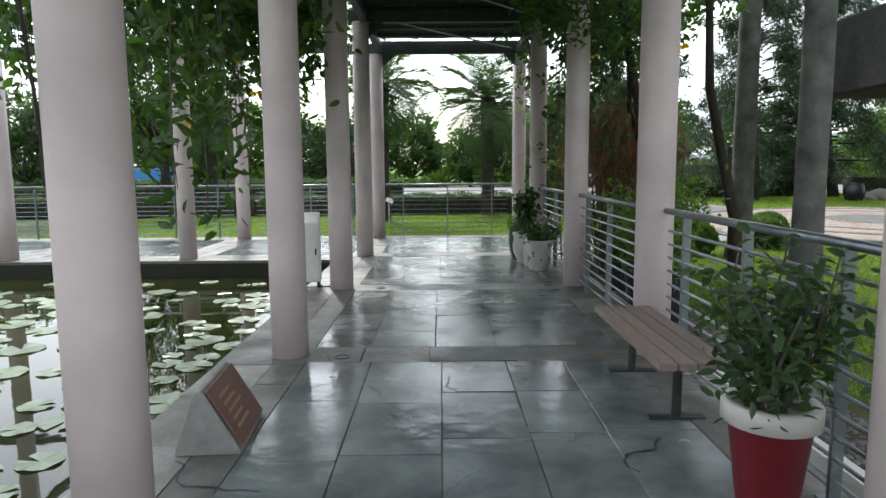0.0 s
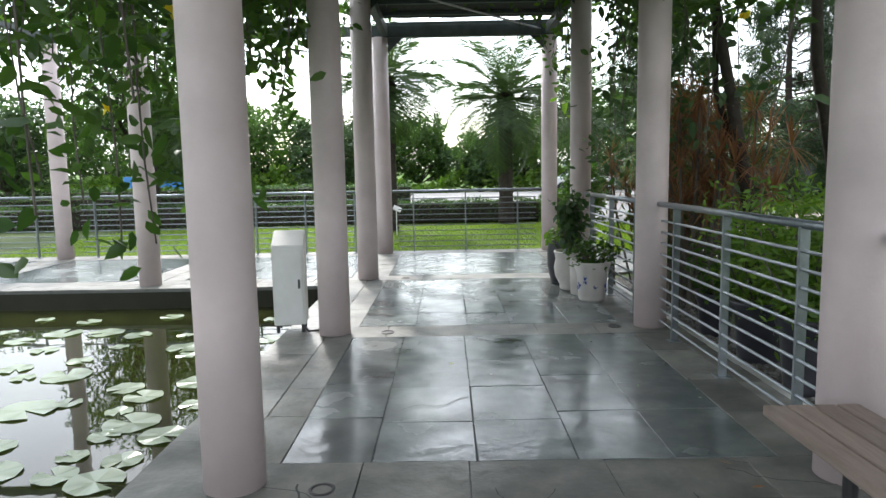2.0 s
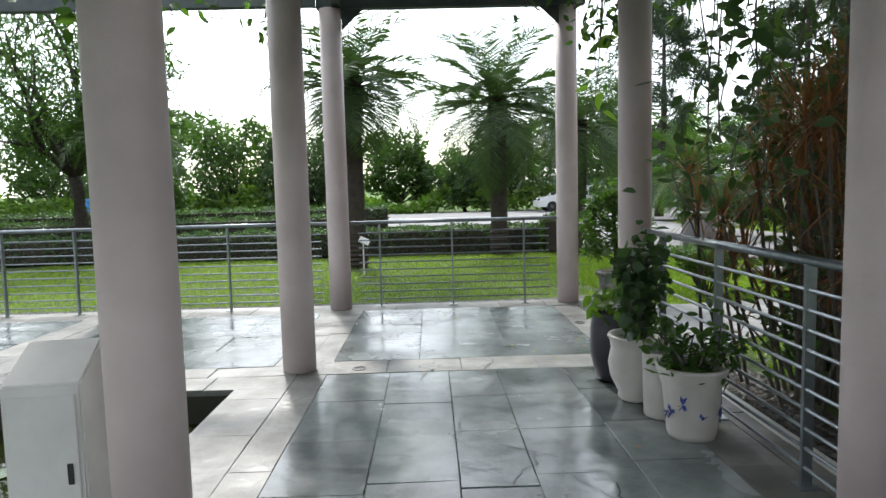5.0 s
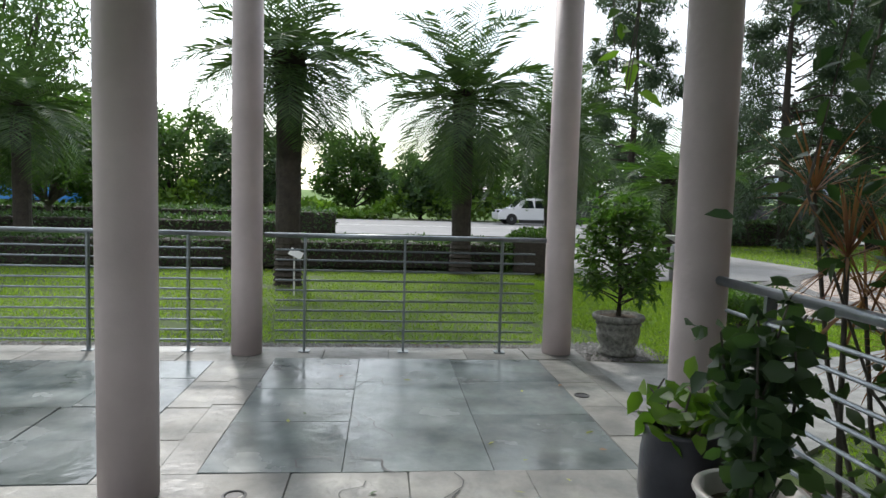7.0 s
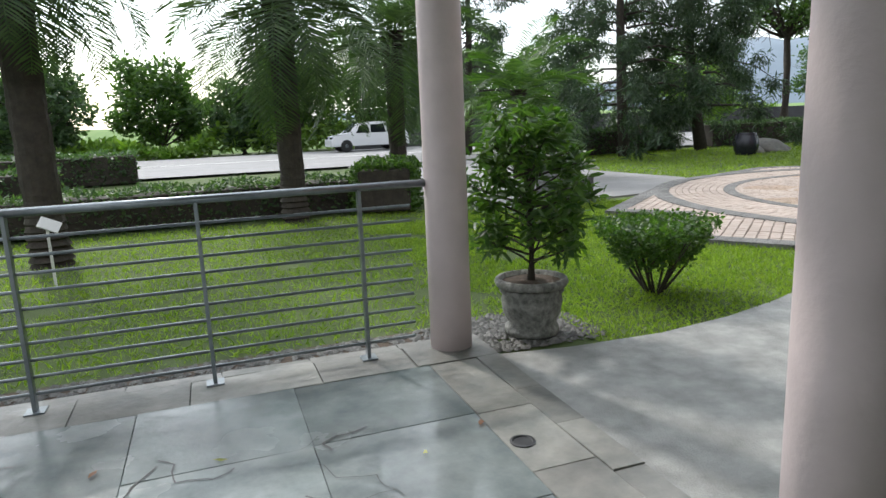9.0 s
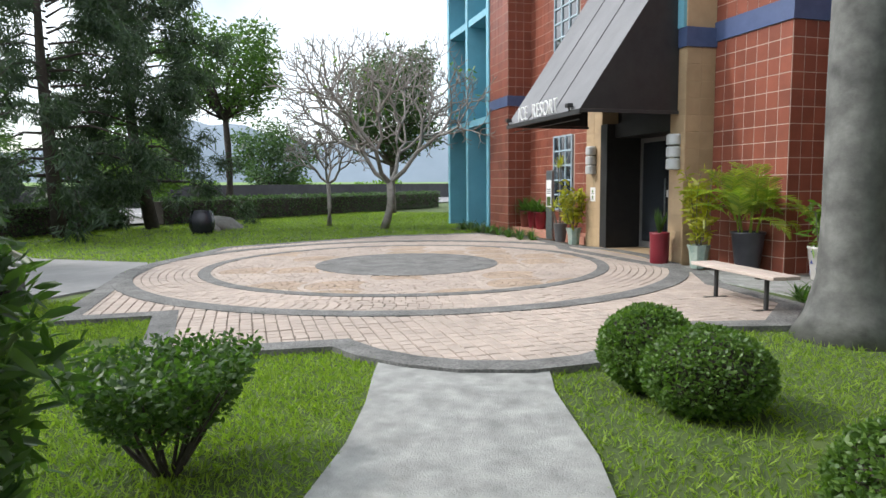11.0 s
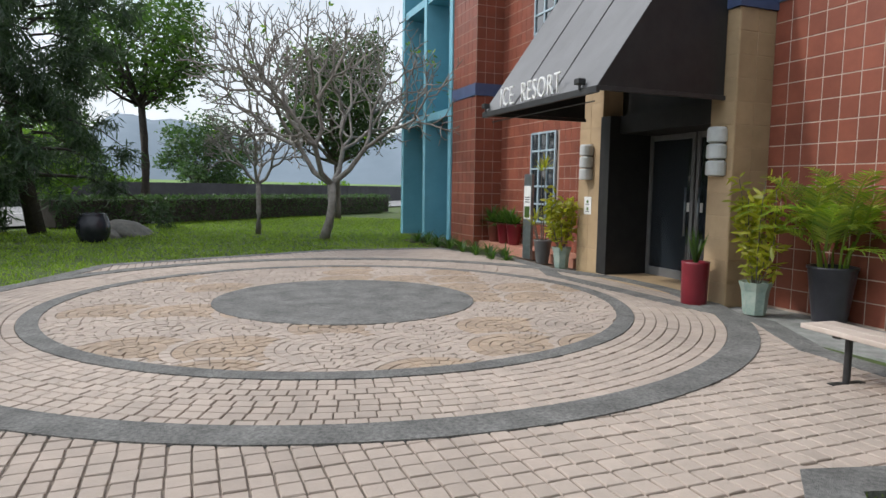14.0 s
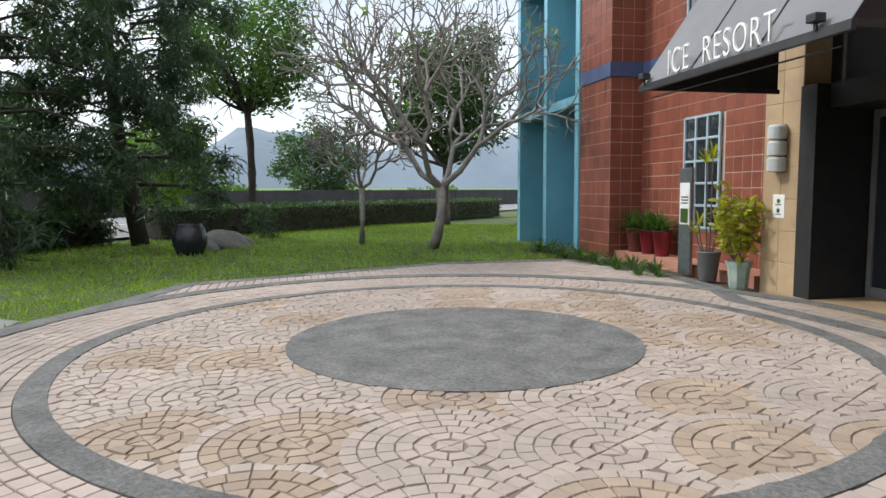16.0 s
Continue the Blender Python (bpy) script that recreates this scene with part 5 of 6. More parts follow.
for k in range(14):                      # boughs that carry the strands, out from the roof edge
    y = 5.6 + 0.3 * k
    tube([(XL - 0.05, y, 4.0), (-2.0, y + 0.1 * math.sin(k), 4.06), (-3.1, y + 0.2 * math.cos(k), 4.02), (-4.1, y + 0.1, 3.94)], [0.02, 0.017, 0.013, 0.008], 5, bm)
part("bough", bm, M_BARK, vine)["kind"] = "stuff"
n = 5000
pt = np.stack([-1.3 - 2.9 * rng.random(n), 5.4 + 4.4 * rng.random(n), 3.86 + 0.3 * rng.random(n)], 1)
part("leaf_mat", leaf_mesh("leaf_mat", pt, L_GREEN, 0.14, 0.5, 0.5, rng, 0.0, fine=True), None, vine)
# a dark climbing stem on the first column
ob = thing("climbing_stem", "thin dark dry vine stem clinging to a column", "vine")
part("stem", tube([(-1.345 + 0.012 * math.sin(5 * z), 2.19 - 0.03 * math.cos(3 * z), z) for z in np.linspace(1.35, 3.7, 16)], 0.007, 5), M_BARK_DARK, ob)
n = 16000
pt = np.stack([XL - 0.6 + (XR - XL + 1.4) * rng.random(n), -3 + 16.4 * rng.random(n), 4.04 + 0.3 * rng.random(n) ** 2], 1)
tagged(part("roof_vines", leaf_mesh("roof_vines", pt, L_GREEN, 0.14, 0.5, 0.5, rng, 0.2), None), "thick mat of vine leaves on the roof", "vines", kind="stuff")
for k in range(9):
    x, y, z = ((-2.3, 5.2, 2.75), (-1.9, 6.3, 2.45), (-2.6, 5.7, 3.1), (-1.9, 6.9, 2.2), (2.5, 8.0, 2.75), (2.4, 6.6, 2.6), (-1.7, 5.4, 2.95), (2.2, 9.5, 3.0), (-2.5, 6.6, 1.9))[k]
    fl = thing("flower", "yellow trumpet flower on the vine", "flower", "vine flowers", pose(x, y, z))
    part("petals", leaf_mesh("petals", np.zeros((7, 3)), L_FLOWER, 0.085, 0.3, 0.8, rng, -0.2), None, fl)

# carved stone planter at the path, with its shrub
ob = thing("stone_planter", "carved grey stone planter on pebbles beside the path", "planter", m=pose(2.28, 13.66, -0.03))
part("body", lathe([(0.16, 0), (0.19, 0.01), (0.19, 0.05), (0.165, 0.08), (0.2, 0.15), (0.215, 0.24), (0.205, 0.29), (0.225, 0.31), (0.215, 0.33), (0.20, 0.34)], 36, wobble=0.01), M_STONE_POT, ob, smooth=True)
part("rim", lathe([(0.20, 0.338), (0.245, 0.35), (0.258, 0.375), (0.25, 0.40), (0.222, 0.405), (0.21, 0.37), (0.0, 0.36)], 36), M_STONE_POT, ob, smooth=True)
part("soil", lathe([(0.212, 0.372), (0.0, 0.385)], 24), M_SOIL, ob)
rng = np.random.default_rng(81)
ob = thing("potted_shrub", "bushy shrub with whorled glossy leaves in the stone planter", "plant", m=pose(2.28, 13.66, 0.33))
bm = tube([(0, 0, 0), (0.01, 0.0, 0.35), (-0.02, 0.01, 0.8), (0.0, 0, 1.15)], [0.032, 0.028, 0.02, 0.012], 8)
tips = []
for k in range(46):
    a = 2.4 * k
    z0 = 0.12 + 0.9 * (k / 46)
    rr = (0.42 - 0.24 * max(0, (z0 - 0.55)) / 0.6) * (0.7 + 0.4 * rng.random())
    tip = Vector((rr * math.cos(a), rr * math.sin(a), z0 + 0.10 + 0.1 * rng.random()))
    limb(bm, (0, 0, z0), tip, 0.009, 0.004, rng, 4, 0.08)
    tips += [tip, tip * 0.72 + Vector((0, 0, z0 * 0.28))]
part("stem", bm, M_BARK_DARK, ob)
pt = np.repeat(np.array([tuple(t) for t in tips]), 25, 0) + rng.normal(size=(len(tips) * 25, 3)) * 0.034
part("foliage", leaf_mesh("foliage", pt, L_GREEN, 0.105, 0.4, 0.27, rng, 0.2, fine=True), None, ob)

# clipped spreading bush on the lawn
ob = thing("clipped_bush", "flat-topped clipped bush with bare lower stems", "bush", m=pose(3.7, 14.15, -0.05))
bm = bmesh.new()
for k in range(16):
    a = 2.4 * k
    limb(bm, (0.05 * math.cos(a), 0.05 * math.sin(a), 0), (0.40 * math.cos(a) * (0.3 + 0.7 * rng.random()), 0.40 * math.sin(a), 0.5), 0.013, 0.005, rng, 5, 0.08)
part("stem", bm, M_BARK_DARK, ob)
n = 5200
u1 = rng.random((n, 3))
z = 0.22 + 0.43 * u1[:, 2] ** 0.6
rad = (0.2 + 0.62 * (z - 0.15)) * np.sqrt(u1[:, 1])
pt = np.stack([rad * np.cos(u1[:, 0] * 6.283) * 1.12, rad * np.sin(u1[:, 0] * 6.283), z], 1)
part("foliage", leaf_mesh("foliage", pt, L_GREEN, 0.045, 0.5, 0.55, rng, 0.3), None, ob)

# pots at the entrance
def at_house(s, d, z=0.0):
    return FB @ pose(s, d, z)


make_pot("planter", 0, 0, "cyl", M_RED_POT, "tall slim red pot beside the entrance", 1.35, m=at_house(2.02, 0.5))
make_rosette("snake_plant", at_house(2.02, 0.5, 0.48), "upright snake plant with sword leaves", 20, 0.5, 0.045, (68, 88), L_GREEN, 84, ((0, 0, 0),), 0.1)
make_pot("planter", 0, 0, "flare", M_JADE_POT, "octagonal pale green glazed pot at the pilaster", 0.95, m=at_house(1.24, 0.28), seg=8)
make_plant("potted_plant", at_house(1.24, 0.28, 0.33), "tall yellow-green leafy shrub in a jade pot", 9, 1.25, 0.26, 520, 0.15, L_YELLOW, 0.3, 85, 0.15)
make_pot("planter", 0, 0, "tub", M_DARK_POT, "large dark blue-grey ribbed tub by the wall", 1.4, m=at_house(0.54, -0.1))
ob = thing("areca_palm", "bushy yellow-green areca palm in the dark tub", "plant", m=at_house(0.54, -0.1, 0.55))
rng = np.random.default_rng(86)
for k in range(7):
    a = 0.9 * k
    c = (0.13 * math.cos(a), 0.13 * math.sin(a), 0)
    top = Vector((c[0] * 1.9, c[1] * 1.9, 0.25 + 0.35 * rng.random()))
    part("cane", tube([c, top * 0.5 + Vector(c) * 0.3, top], [0.016, 0.014, 0.011], 6), L_ARECA, ob, "yellow ringed cane")
    part("frond", frond_mesh(rng, 5, 0.85, 0.1, L_ARECA, 0.35, 24, 0.028, 75), None, ob, m=Matrix.Translation(top))
wp = make_pot("planter", 0, 0, "tub", M_WHITE_POT, "white pot with blue flower pattern against the side wall", 1.05, m=at_house(-0.5, -0.5))
for k in range(14):
    a, z = 0.9 + 0.42 * k, 0.1 + 0.08 * (k * 2 % 5)
    r = (0.125 + 0.055 * z / 0.46) * 1.05 + 0.003
    part("flower", leaf_mesh("flower", np.zeros((7, 3)), M_BLUE_PAINT, 0.06, 0.4, 0.5, rng, 0.0), None, wp, "painted blue flower",
         m=Matrix.Translation((r * math.cos(a), r * math.sin(a), z)) @ pose(0, 0, 0, 0, 0, math.degrees(a)) @ Matrix.Diagonal((0.06, 1, 1, 1)))
make_plant("potted_plant", at_house(-0.5, -0.5, 0.42), "green dracaena with drooping sword leaves", 9, 0.8, 0.2, 190, 0.2, L_BRIGHT, 0.2, 87, 0.2, 0.2)
make_pot("bucket", 0, 0, "tub", M_WHITE_POT, "white plastic bucket with printed blue label", 0.86, m=at_house(-0.62, -0.88))
make_pot("planter", 0, 0, "tub", M_GREY_POT, "grey plastic pot beside the signboard", 1.0, m=at_house(6.75, 0.05))
make_rosette("dracaena", at_house(6.75, 0.05, 0.4), "tall dracaena with bare canes and leaf heads", 16, 0.32, 0.03, (10, 80), L_YELLOW, 88, ((0.12, 0, 1.45), (-0.16, 0.08, 1.5), (0.2, 0.1, 0.35), (0.02, 0.18, 0.5), (-0.1, -0.05, 0.4)), 0.4, M_BARK)
make_pot("planter", 0, 0, "flare", M_JADE_POT, "octagonal jade glazed pot beside the pilaster", 0.95, m=at_house(5.92, 0.12), seg=8)
make_plant("potted_plant", at_house(5.92, 0.12, 0.34), "golden yellow shrub in a jade pot", 9, 1.15, 0.24, 560, 0.14, L_YELLOW, 0.38, 89, 0.25)
for k, s in enumerate((9.0, 9.5, 10.05)):
    make_pot("planter", 0, 0, "tub", M_RED_POT if k < 2 else M_TERRA, "dark red glazed pot on the ledge below the window", 1.05, m=at_house(s, -0.48, 0.16))
    make_rosette("potted_plant", at_house(s, -0.48, 0.56), "leafy green plant in a dark red pot", 40, 0.5, 0.05, (5, 80), L_GREEN, 90 + k, ((0, 0, 0.05), (0.1, 0.05, 0.1)), 0.5)
# strap-leaved border plants
for k in range(22):
    s = 7.4 + 5.6 * k / 21
    make_rosette("border_plant", at_house(s, 0.52 + 0.25 * math.sin(k * 2.1), -0.05), "low strap-leaved lily clump in the border", 30, 0.46, 0.034, (15, 75), L_GREEN, 100 + k, bow=0.7)
for k in range(7):
    make_rosette("border_plant", pose(10.1 + 0.16 * k, 10.55 + 0.13 * (k % 3) - 0.08 * k, -0.03), "low strap-leaved lily clump in the border", 24, 0.30, 0.03, (15, 75), L_GREEN, 130 + k, bow=0.7)

# big glazed jar and rocks on the lawn
ob = thing("garden_jar", "large black glazed jar standing on the lawn", "jar", m=pose(17.2, 26.9, -0.05) @ Matrix.Scale(0.84, 4))
part("body", lathe([(0.34, 0), (0.36, 0.03), (0.47, 0.3), (0.48, 0.5), (0.41, 0.78), (0.36, 0.84), (0.39, 0.89), (0.35, 0.9), (0.31, 0.82)], 32), M_JAR, ob, smooth=True)
for k, (x, y, s) in enumerate(((19.2, 28.0, 0.9), (18.2, 27.6, 0.45), (20.1, 28.3, 0.5))):
    bm = bmesh.new()
    bmesh.ops.create_icosphere(bm, subdivisions=3, radius=1)
    for v in bm.verts:
        v.co *= 1 + 0.3 * noise.noise(v.co * 1.3 + Vector((k * 5, 0, 0)))
        v.co = Vector((v.co.x * s, v.co.y * s * 0.8, max(-0.1, v.co.z * s * 0.5)))
    rk = tagged(part("rock", bm, M_ROCK, smooth=True, m=pose(x, y, -0.03)), "weathered grey boulder on the lawn", "rock", "garden boulders")


def make_car(m, label, paint, length=4.5, width=1.8, h=1.62, name="car"):
    ob = thing(name, label, "car", m=m)
    L, W = length / 2, width / 2
    side = [(-L, 0.32), (-L, 0.75), (-L + 0.1, 0.95), (-L + 0.25, h * 0.93), (-L + 0.75, h), (0.1, h), (0.75, h * 0.92), (1.25, 1.02), (L - 0.25, 0.9), (L, 0.7), (L, 0.32)]
    bm = bmesh.new()
    cols = []
    for y, f in ((-W, 0), (-W * 0.985, 0.6), (-W * 0.6, 1.0), (W * 0.6, 1.0), (W * 0.985, 0.6), (W, 0)):
        cols.append([bm.verts.new((x, y * (1 - 0.16 * max(0, (z - 0.95)) / 0.7), z if z < 0.98 else 0.98 + (z - 0.98) * (0.97 + 0.03 * f))) for x, z in side])
    for a, b in zip(cols, cols[1:]):
        for i in range(len(side)):
            j = (i + 1) % len(side)
            bm.faces.new((a[i], a[j], b[j], b[i]))
    bm.faces.new(cols[0]); bm.faces.new(cols[-1][::-1])
    bmesh.ops.bevel(bm, geom=bm.edges[:], offset=0.02, segments=1, affect="EDGES")
    part("body", bm, paint, ob, smooth=False)
    for sg in (-1, 1):
        for x0, x1 in ((-L + 0.42, -0.95), (-0.9, -0.02), (0.03, 0.85)):
            b2 = bmesh.new()
            yb, yt = sg * (W * 0.985 + 0.002), sg * (W * 0.90 + 0.002)
            xt = x1 - (0.35 if x1 > 0.5 else 0.0)
            v = [b2.verts.new(p) for p in ((x0, yb, 1.02), (x1, yb, 1.02), (xt, yt, h * 0.91), (x0 + 0.12, yt, h * 0.91))]
            b2.faces.new(v)
            bmesh.ops.solidify(b2, geom=b2.faces[:], thickness=0.012)
            part("side_window", b2, M_GLASS, ob)
        for x in (-L + 0.85, L - 0.85):
            wh = part("wheel", lathe([(0.24, -0.1), (0.33, -0.1), (0.345, -0.05), (0.345, 0.05), (0.33, 0.1), (0.24, 0.1)], 24), M_TYRE, ob, "black tyre", m=Matrix.Translation((x, sg * (W - 0.09), 0.345)) @ pose(0, 0, 0, 90))
            part("rim", lathe([(0.235, -0.098), (0.22, -0.08), (0.05, -0.105), (0.05, 0.105), (0.22, 0.08), (0.235, 0.098)], 20), M_RAIL, wh)
        part("headlight", box((L - 0.3, sg * (W - 0.35) - 0.16, 0.72), (L - 0.02, sg * (W - 0.35) + 0.16, 0.84), 0.02), M_GLASS, ob)
    wsx = part("windscreen", box((-0.006, -W * 0.78, 0.0), (0.006, W * 0.78, 0.66), 0.0), M_GLASS, ob)
    wsx.matrix_basis = Matrix.Translation((1.225, 0, 1.04)) @ pose(0, 0, 0, 0, -43, 0)
    return ob


M_TYRE = material("tyre_rubber", (0.015, 0.015, 0.015), (0.025, 0.025, 0.025), 10, 0.8)
M_CARWHITE = material("white_car_paint", (0.75, 0.76, 0.78), (0.72, 0.73, 0.75), 1, 0.25, coat=0.6)
M_CARGREY = material("silver_car_paint", (0.42, 0.44, 0.47), (0.38, 0.40, 0.43), 1, 0.22, 0.3, coat=0.6)
make_car(pose(8.9, 46.6, 0.04, 0, 0, 182), "white sport utility car on the road", M_CARWHITE)
M_LORRY = material("blue_lorry_paint", (0.02, 0.16, 0.42), (0.03, 0.20, 0.48), 2, 0.4, coat=0.3)
ob = thing("lorry", "small bright blue lorry parked beside the road", "lorry", m=pose(-20.5, 47.6, 0.04))
part("cargo_box", box((-2.0, -0.85, 0.75), (1.0, 0.85, 1.55), 0.03), M_LORRY, ob, "blue open cargo bed")
cab = part("cab", box((1.06, -0.8, 0.5), (2.3, 0.8, 1.95), 0.12), M_LORRY, ob)
part("windscreen", box((2.29, -0.7, 1.2), (2.306, 0.7, 1.75)), M_GLASS, cab)
for sg in (-1, 1):
    part("side_window", box((1.3, sg * 0.8 - 0.006, 1.2), (2.0, sg * 0.8 + 0.006, 1.72)), M_GLASS, cab)
    for x in (-1.3, 1.6):
        part("wheel", lathe([(0.2, -0.1), (0.32, -0.1), (0.34, 0), (0.32, 0.1), (0.2, 0.1)], 20), M_TYRE, ob, "black tyre", m=Matrix.Translation((x, sg * 0.7, 0.34)) @ pose(0, 0, 0, 90))
part("chassis", box((-1.9, -0.4, 0.5), (1.2, 0.4, 0.745)), M_METAL_DARK, ob)
ob = thing("covered_drum", "grey drum under a sloping white board", "drum", m=pose(5.95, 19.75, -0.05, 0, 0, 35))
part("drum", lathe([(0.32, 0), (0.34, 0.02), (0.36, 0.3), (0.34, 0.72), (0.3, 0.74)], 28), M_GREY_POT, ob, smooth=True)
part("crate", box((0.4, -0.3, 0.0), (0.95, 0.25, 0.42), 0.02), M_METAL_DARK, ob)
part("board", box((-0.35, -0.42, 0.0), (0.85, 0.42, 0.03), 0.006), M_WHITE, ob, "white board", m=pose(0.1, 0, 0.80, 0, 17, 0))

# shallow lily pads on the pond
LILY = thing("water_lilies", "pale green lily pads floating on the pond", "water lilies")
rng = np.random.default_rng(7)
pads = []
for k in range(260):
    if k < 200:
        x, y = -1.95 - 4.2 * rng.random() ** 1.2, 2.2 + 7.4 * rng.random()
    else:
        x, y = -6 - 5 * rng.random(), 1 + 9 * rng.random()
    r = 0.09 + 0.13 * rng.random()
    if any((x - a) ** 2 + (y - b) ** 2 < (0.8 * (r + c)) ** 2 for a, b, c in pads) or x > -1.68 - r:
        continue
    pads.append((x, y, r))
    bm = bmesh.new()
    c = bm.verts.new((0, 0, 0))
    a0 = 6.28 * rng.random()
    ring = [bm.verts.new((r * math.cos(a0 + 0.25 + 5.8 * i / 15), r * math.sin(a0 + 0.25 + 5.8 * i / 15), 0.006 * math.sin(i * 1.9) + 0.004)) for i in range(16)]
    for a, b in zip(ring, ring[1:]):
        bm.faces.new((c, a, b))
    part("lily_pad", bm, L_LILY, LILY, m=pose(x, y, -0.254))

# white signposts and little things on the lawn
ob = thing("garden_label", "small white label on a stake in the lawn", "label stake", m=pose(-1.37, 17.2, -0.05))
part("stake", box((-0.012, -0.012, 0), (0.012, 0.012, 0.62)), M_WHITE, ob)
part("plate", box((-0.10, -0.008, 0.0), (0.10, 0.008, 0.13), 0.003), M_WHITE, ob, m=Matrix.Translation((0, -0.02, 0.6)) @ pose(0, 0, 0, -40, 25))
ob = thing("canopy", "dark cloth canopy on a white frame beside the garden", "canopy", m=pose(5.75, 7.6, 0))
part("cloth", box((-0.55, -1.2, 2.33), (3.4, 1.6, 3.3), 0.03), M_NET, ob, "black canopy cloth")
part("beam", box((-0.6, -1.25, 2.24), (3.45, -1.17, 2.329), 0.005), M_WHITE, ob)
part("post", box((2.9, -1.2, -0.05), (3.0, -1.1, 2.16), 0.005), M_WHITE, ob)
part("post", box((2.9, 1.4, -0.05), (3.0, 1.5, 2.25), 0.005), M_WHITE, ob)

# ---- grass and pebbles ----
def inside(px, py, poly):
    ok = np.zeros(len(px), bool)
    n = len(poly)
    for i in range(n):
        x0, y0 = poly[i]
        x1, y1 = poly[(i + 1) % n]
        cond = ((y0 > py) != (y1 > py)) & (px < (x1 - x0) * (py - y0) / (y1 - y0 + 1e-12) + x0)
        ok ^= cond
    return ok


WAY = WAY_L + WAY_R
EDGE = thicken(PAVED, 0.25)
DRIVE = [(3.9, 20.2), (5.2, 19.7), (8.0, 20.0), (9.75, 21.35), (10.6, 21.9), (9.6, 33.1), (5.5, 33.1), (4.5, 24)]
HOUSE_FOOT = [tuple((FB @ Vector((s, d, 0)))[:2]) for s, d in ((-5.5, -1.56), (0.1, -1.56), (0.1, -0.3), (1.8, 0.1), (17.0, 0.1), (17.0, -7), (-5.5, -7))]


def lawn_patch(label, x0, x1, y0, y1, n, size, seed):
    rng = np.random.default_rng(seed)
    px, py = x0 + (x1 - x0) * rng.random(n), y0 + (y1 - y0) * rng.random(n)
    bare = np.sin(px * 2.1 + 1.3 * np.sin(py * 1.7)) * np.sin(py * 1.9 + 0.7 * px) > 0.88
    keep = ~(inside(px, py, WAY) | inside(px, py, EDGE) | inside(px, py, DRIVE) | inside(px, py, HOUSE_FOOT) | bare)
    keep &= ~((px < 2.45) & (py < 13.8)) & ~((py < 14.1) & (px < 2.6))
    pt = np.stack([px[keep], py[keep], np.full(keep.sum(), -0.052)], 1)
    tagged(part("grass", leaf_mesh("grass", pt, L_GRASS, size, 0.7, 0.16, rng, 0.9), None), label, "grass", kind="stuff")


lawn_patch("thick mown grass in front of the railing", -9, 7, 13.9, 20.5, 70000, 0.065, 201)
lawn_patch("thick grass between path and plaza", 2.3, 7.5, 13.0, 19.5, 70000, 0.055, 202)
lawn_patch("bright grass between arcade and plaza", 2.4, 9.5, 3.0, 12.8, 80000, 0.06, 203)
lawn_patch("mown grass under the bare trees", 8, 33, 18.5, 32, 70000, 0.10, 204)

rng = np.random.default_rng(210)
V, F = [], []


def pebbles(x0, x1, y0, y1, n, r0=0.02):
    for _ in range(n):
        x, y, r = x0 + (x1 - x0) * rng.random(), y0 + (y1 - y0) * rng.random(), r0 * (0.6 + 0.9 * rng.random())
        a = 6.28 * rng.random()
        b = len(V)
        for k in range(6):
            t = a + k * 1.047
            V.append((x + r * 1.3 * math.cos(t) * math.cos(a) - r * 0.8 * math.sin(t) * math.sin(a), y + r * 1.3 * math.cos(t) * math.sin(a) + r * 0.8 * math.sin(t) * math.cos(a), -0.045 + r * 0.2))
        V.append((x, y, -0.045 + r * 0.75))
        for k in range(6):
            F.append((b + k, b + (k + 1) % 6, b + 6))


pebbles(-6, 2.7, 13.78, 14.08, 2600)
pebbles(1.9, 2.75, 13.4, 14.2, 900, 0.024)
pebbles(2.02, 2.42, 2.0, 10.6, 3600)
tagged(part("pebbles", from_arrays("pebbles", V, F, M_PEBBLE), None), "grey river pebbles edging the arcade", "pebbles", kind="stuff")
tagged(part("kerb", box((1.868, -1, -0.1), (2.0, 10.7, -0.03), 0.006), M_WHITE), "white painted kerb below the railing", "kerb", kind="structure")
bm = box((2.002, -1, -0.1), (2.45, 10.7, -0.046))
box((-9, 13.76, -0.1), (2.75, 14.1, -0.0465), bm=bm)
tagged(part("gravel_bed", bm, M_SOIL), "dark soil bed below the pebbles", "gravel bed", kind="structure")


# ---- pieces: slate, tiles, setts ----
def slab_mesh(name, w, l, t, mat, jitter=0.0, rng=None, bev=0.006):
    """A slab with a chamfered upper edge, its top at z = 0."""
    j = (lambda: 0.0) if not jitter else (lambda: jitter * (rng.random() - 0.5))
    c = [(-w / 2 + j(), -l / 2 + j()), (w / 2 + j(), -l / 2 + j()), (w / 2 + j(), l / 2 + j()), (-w / 2 + j(), l / 2 + j())]
    v = [(x, y, -t) for x, y in c] + [(x, y, -bev) for x, y in c] + [(x - math.copysign(bev, x), y - math.copysign(bev, y), 0) for x, y in c]
    f = [(8, 9, 10, 11)]
    for a in (0, 4):
        for i in range(4):
            k = (i + 1) % 4
            f.append((a + i, a + k, a + 4 + k, a + 4 + i))
    return from_arrays(name, v, f, mat)


rng = np.random.default_rng(300)


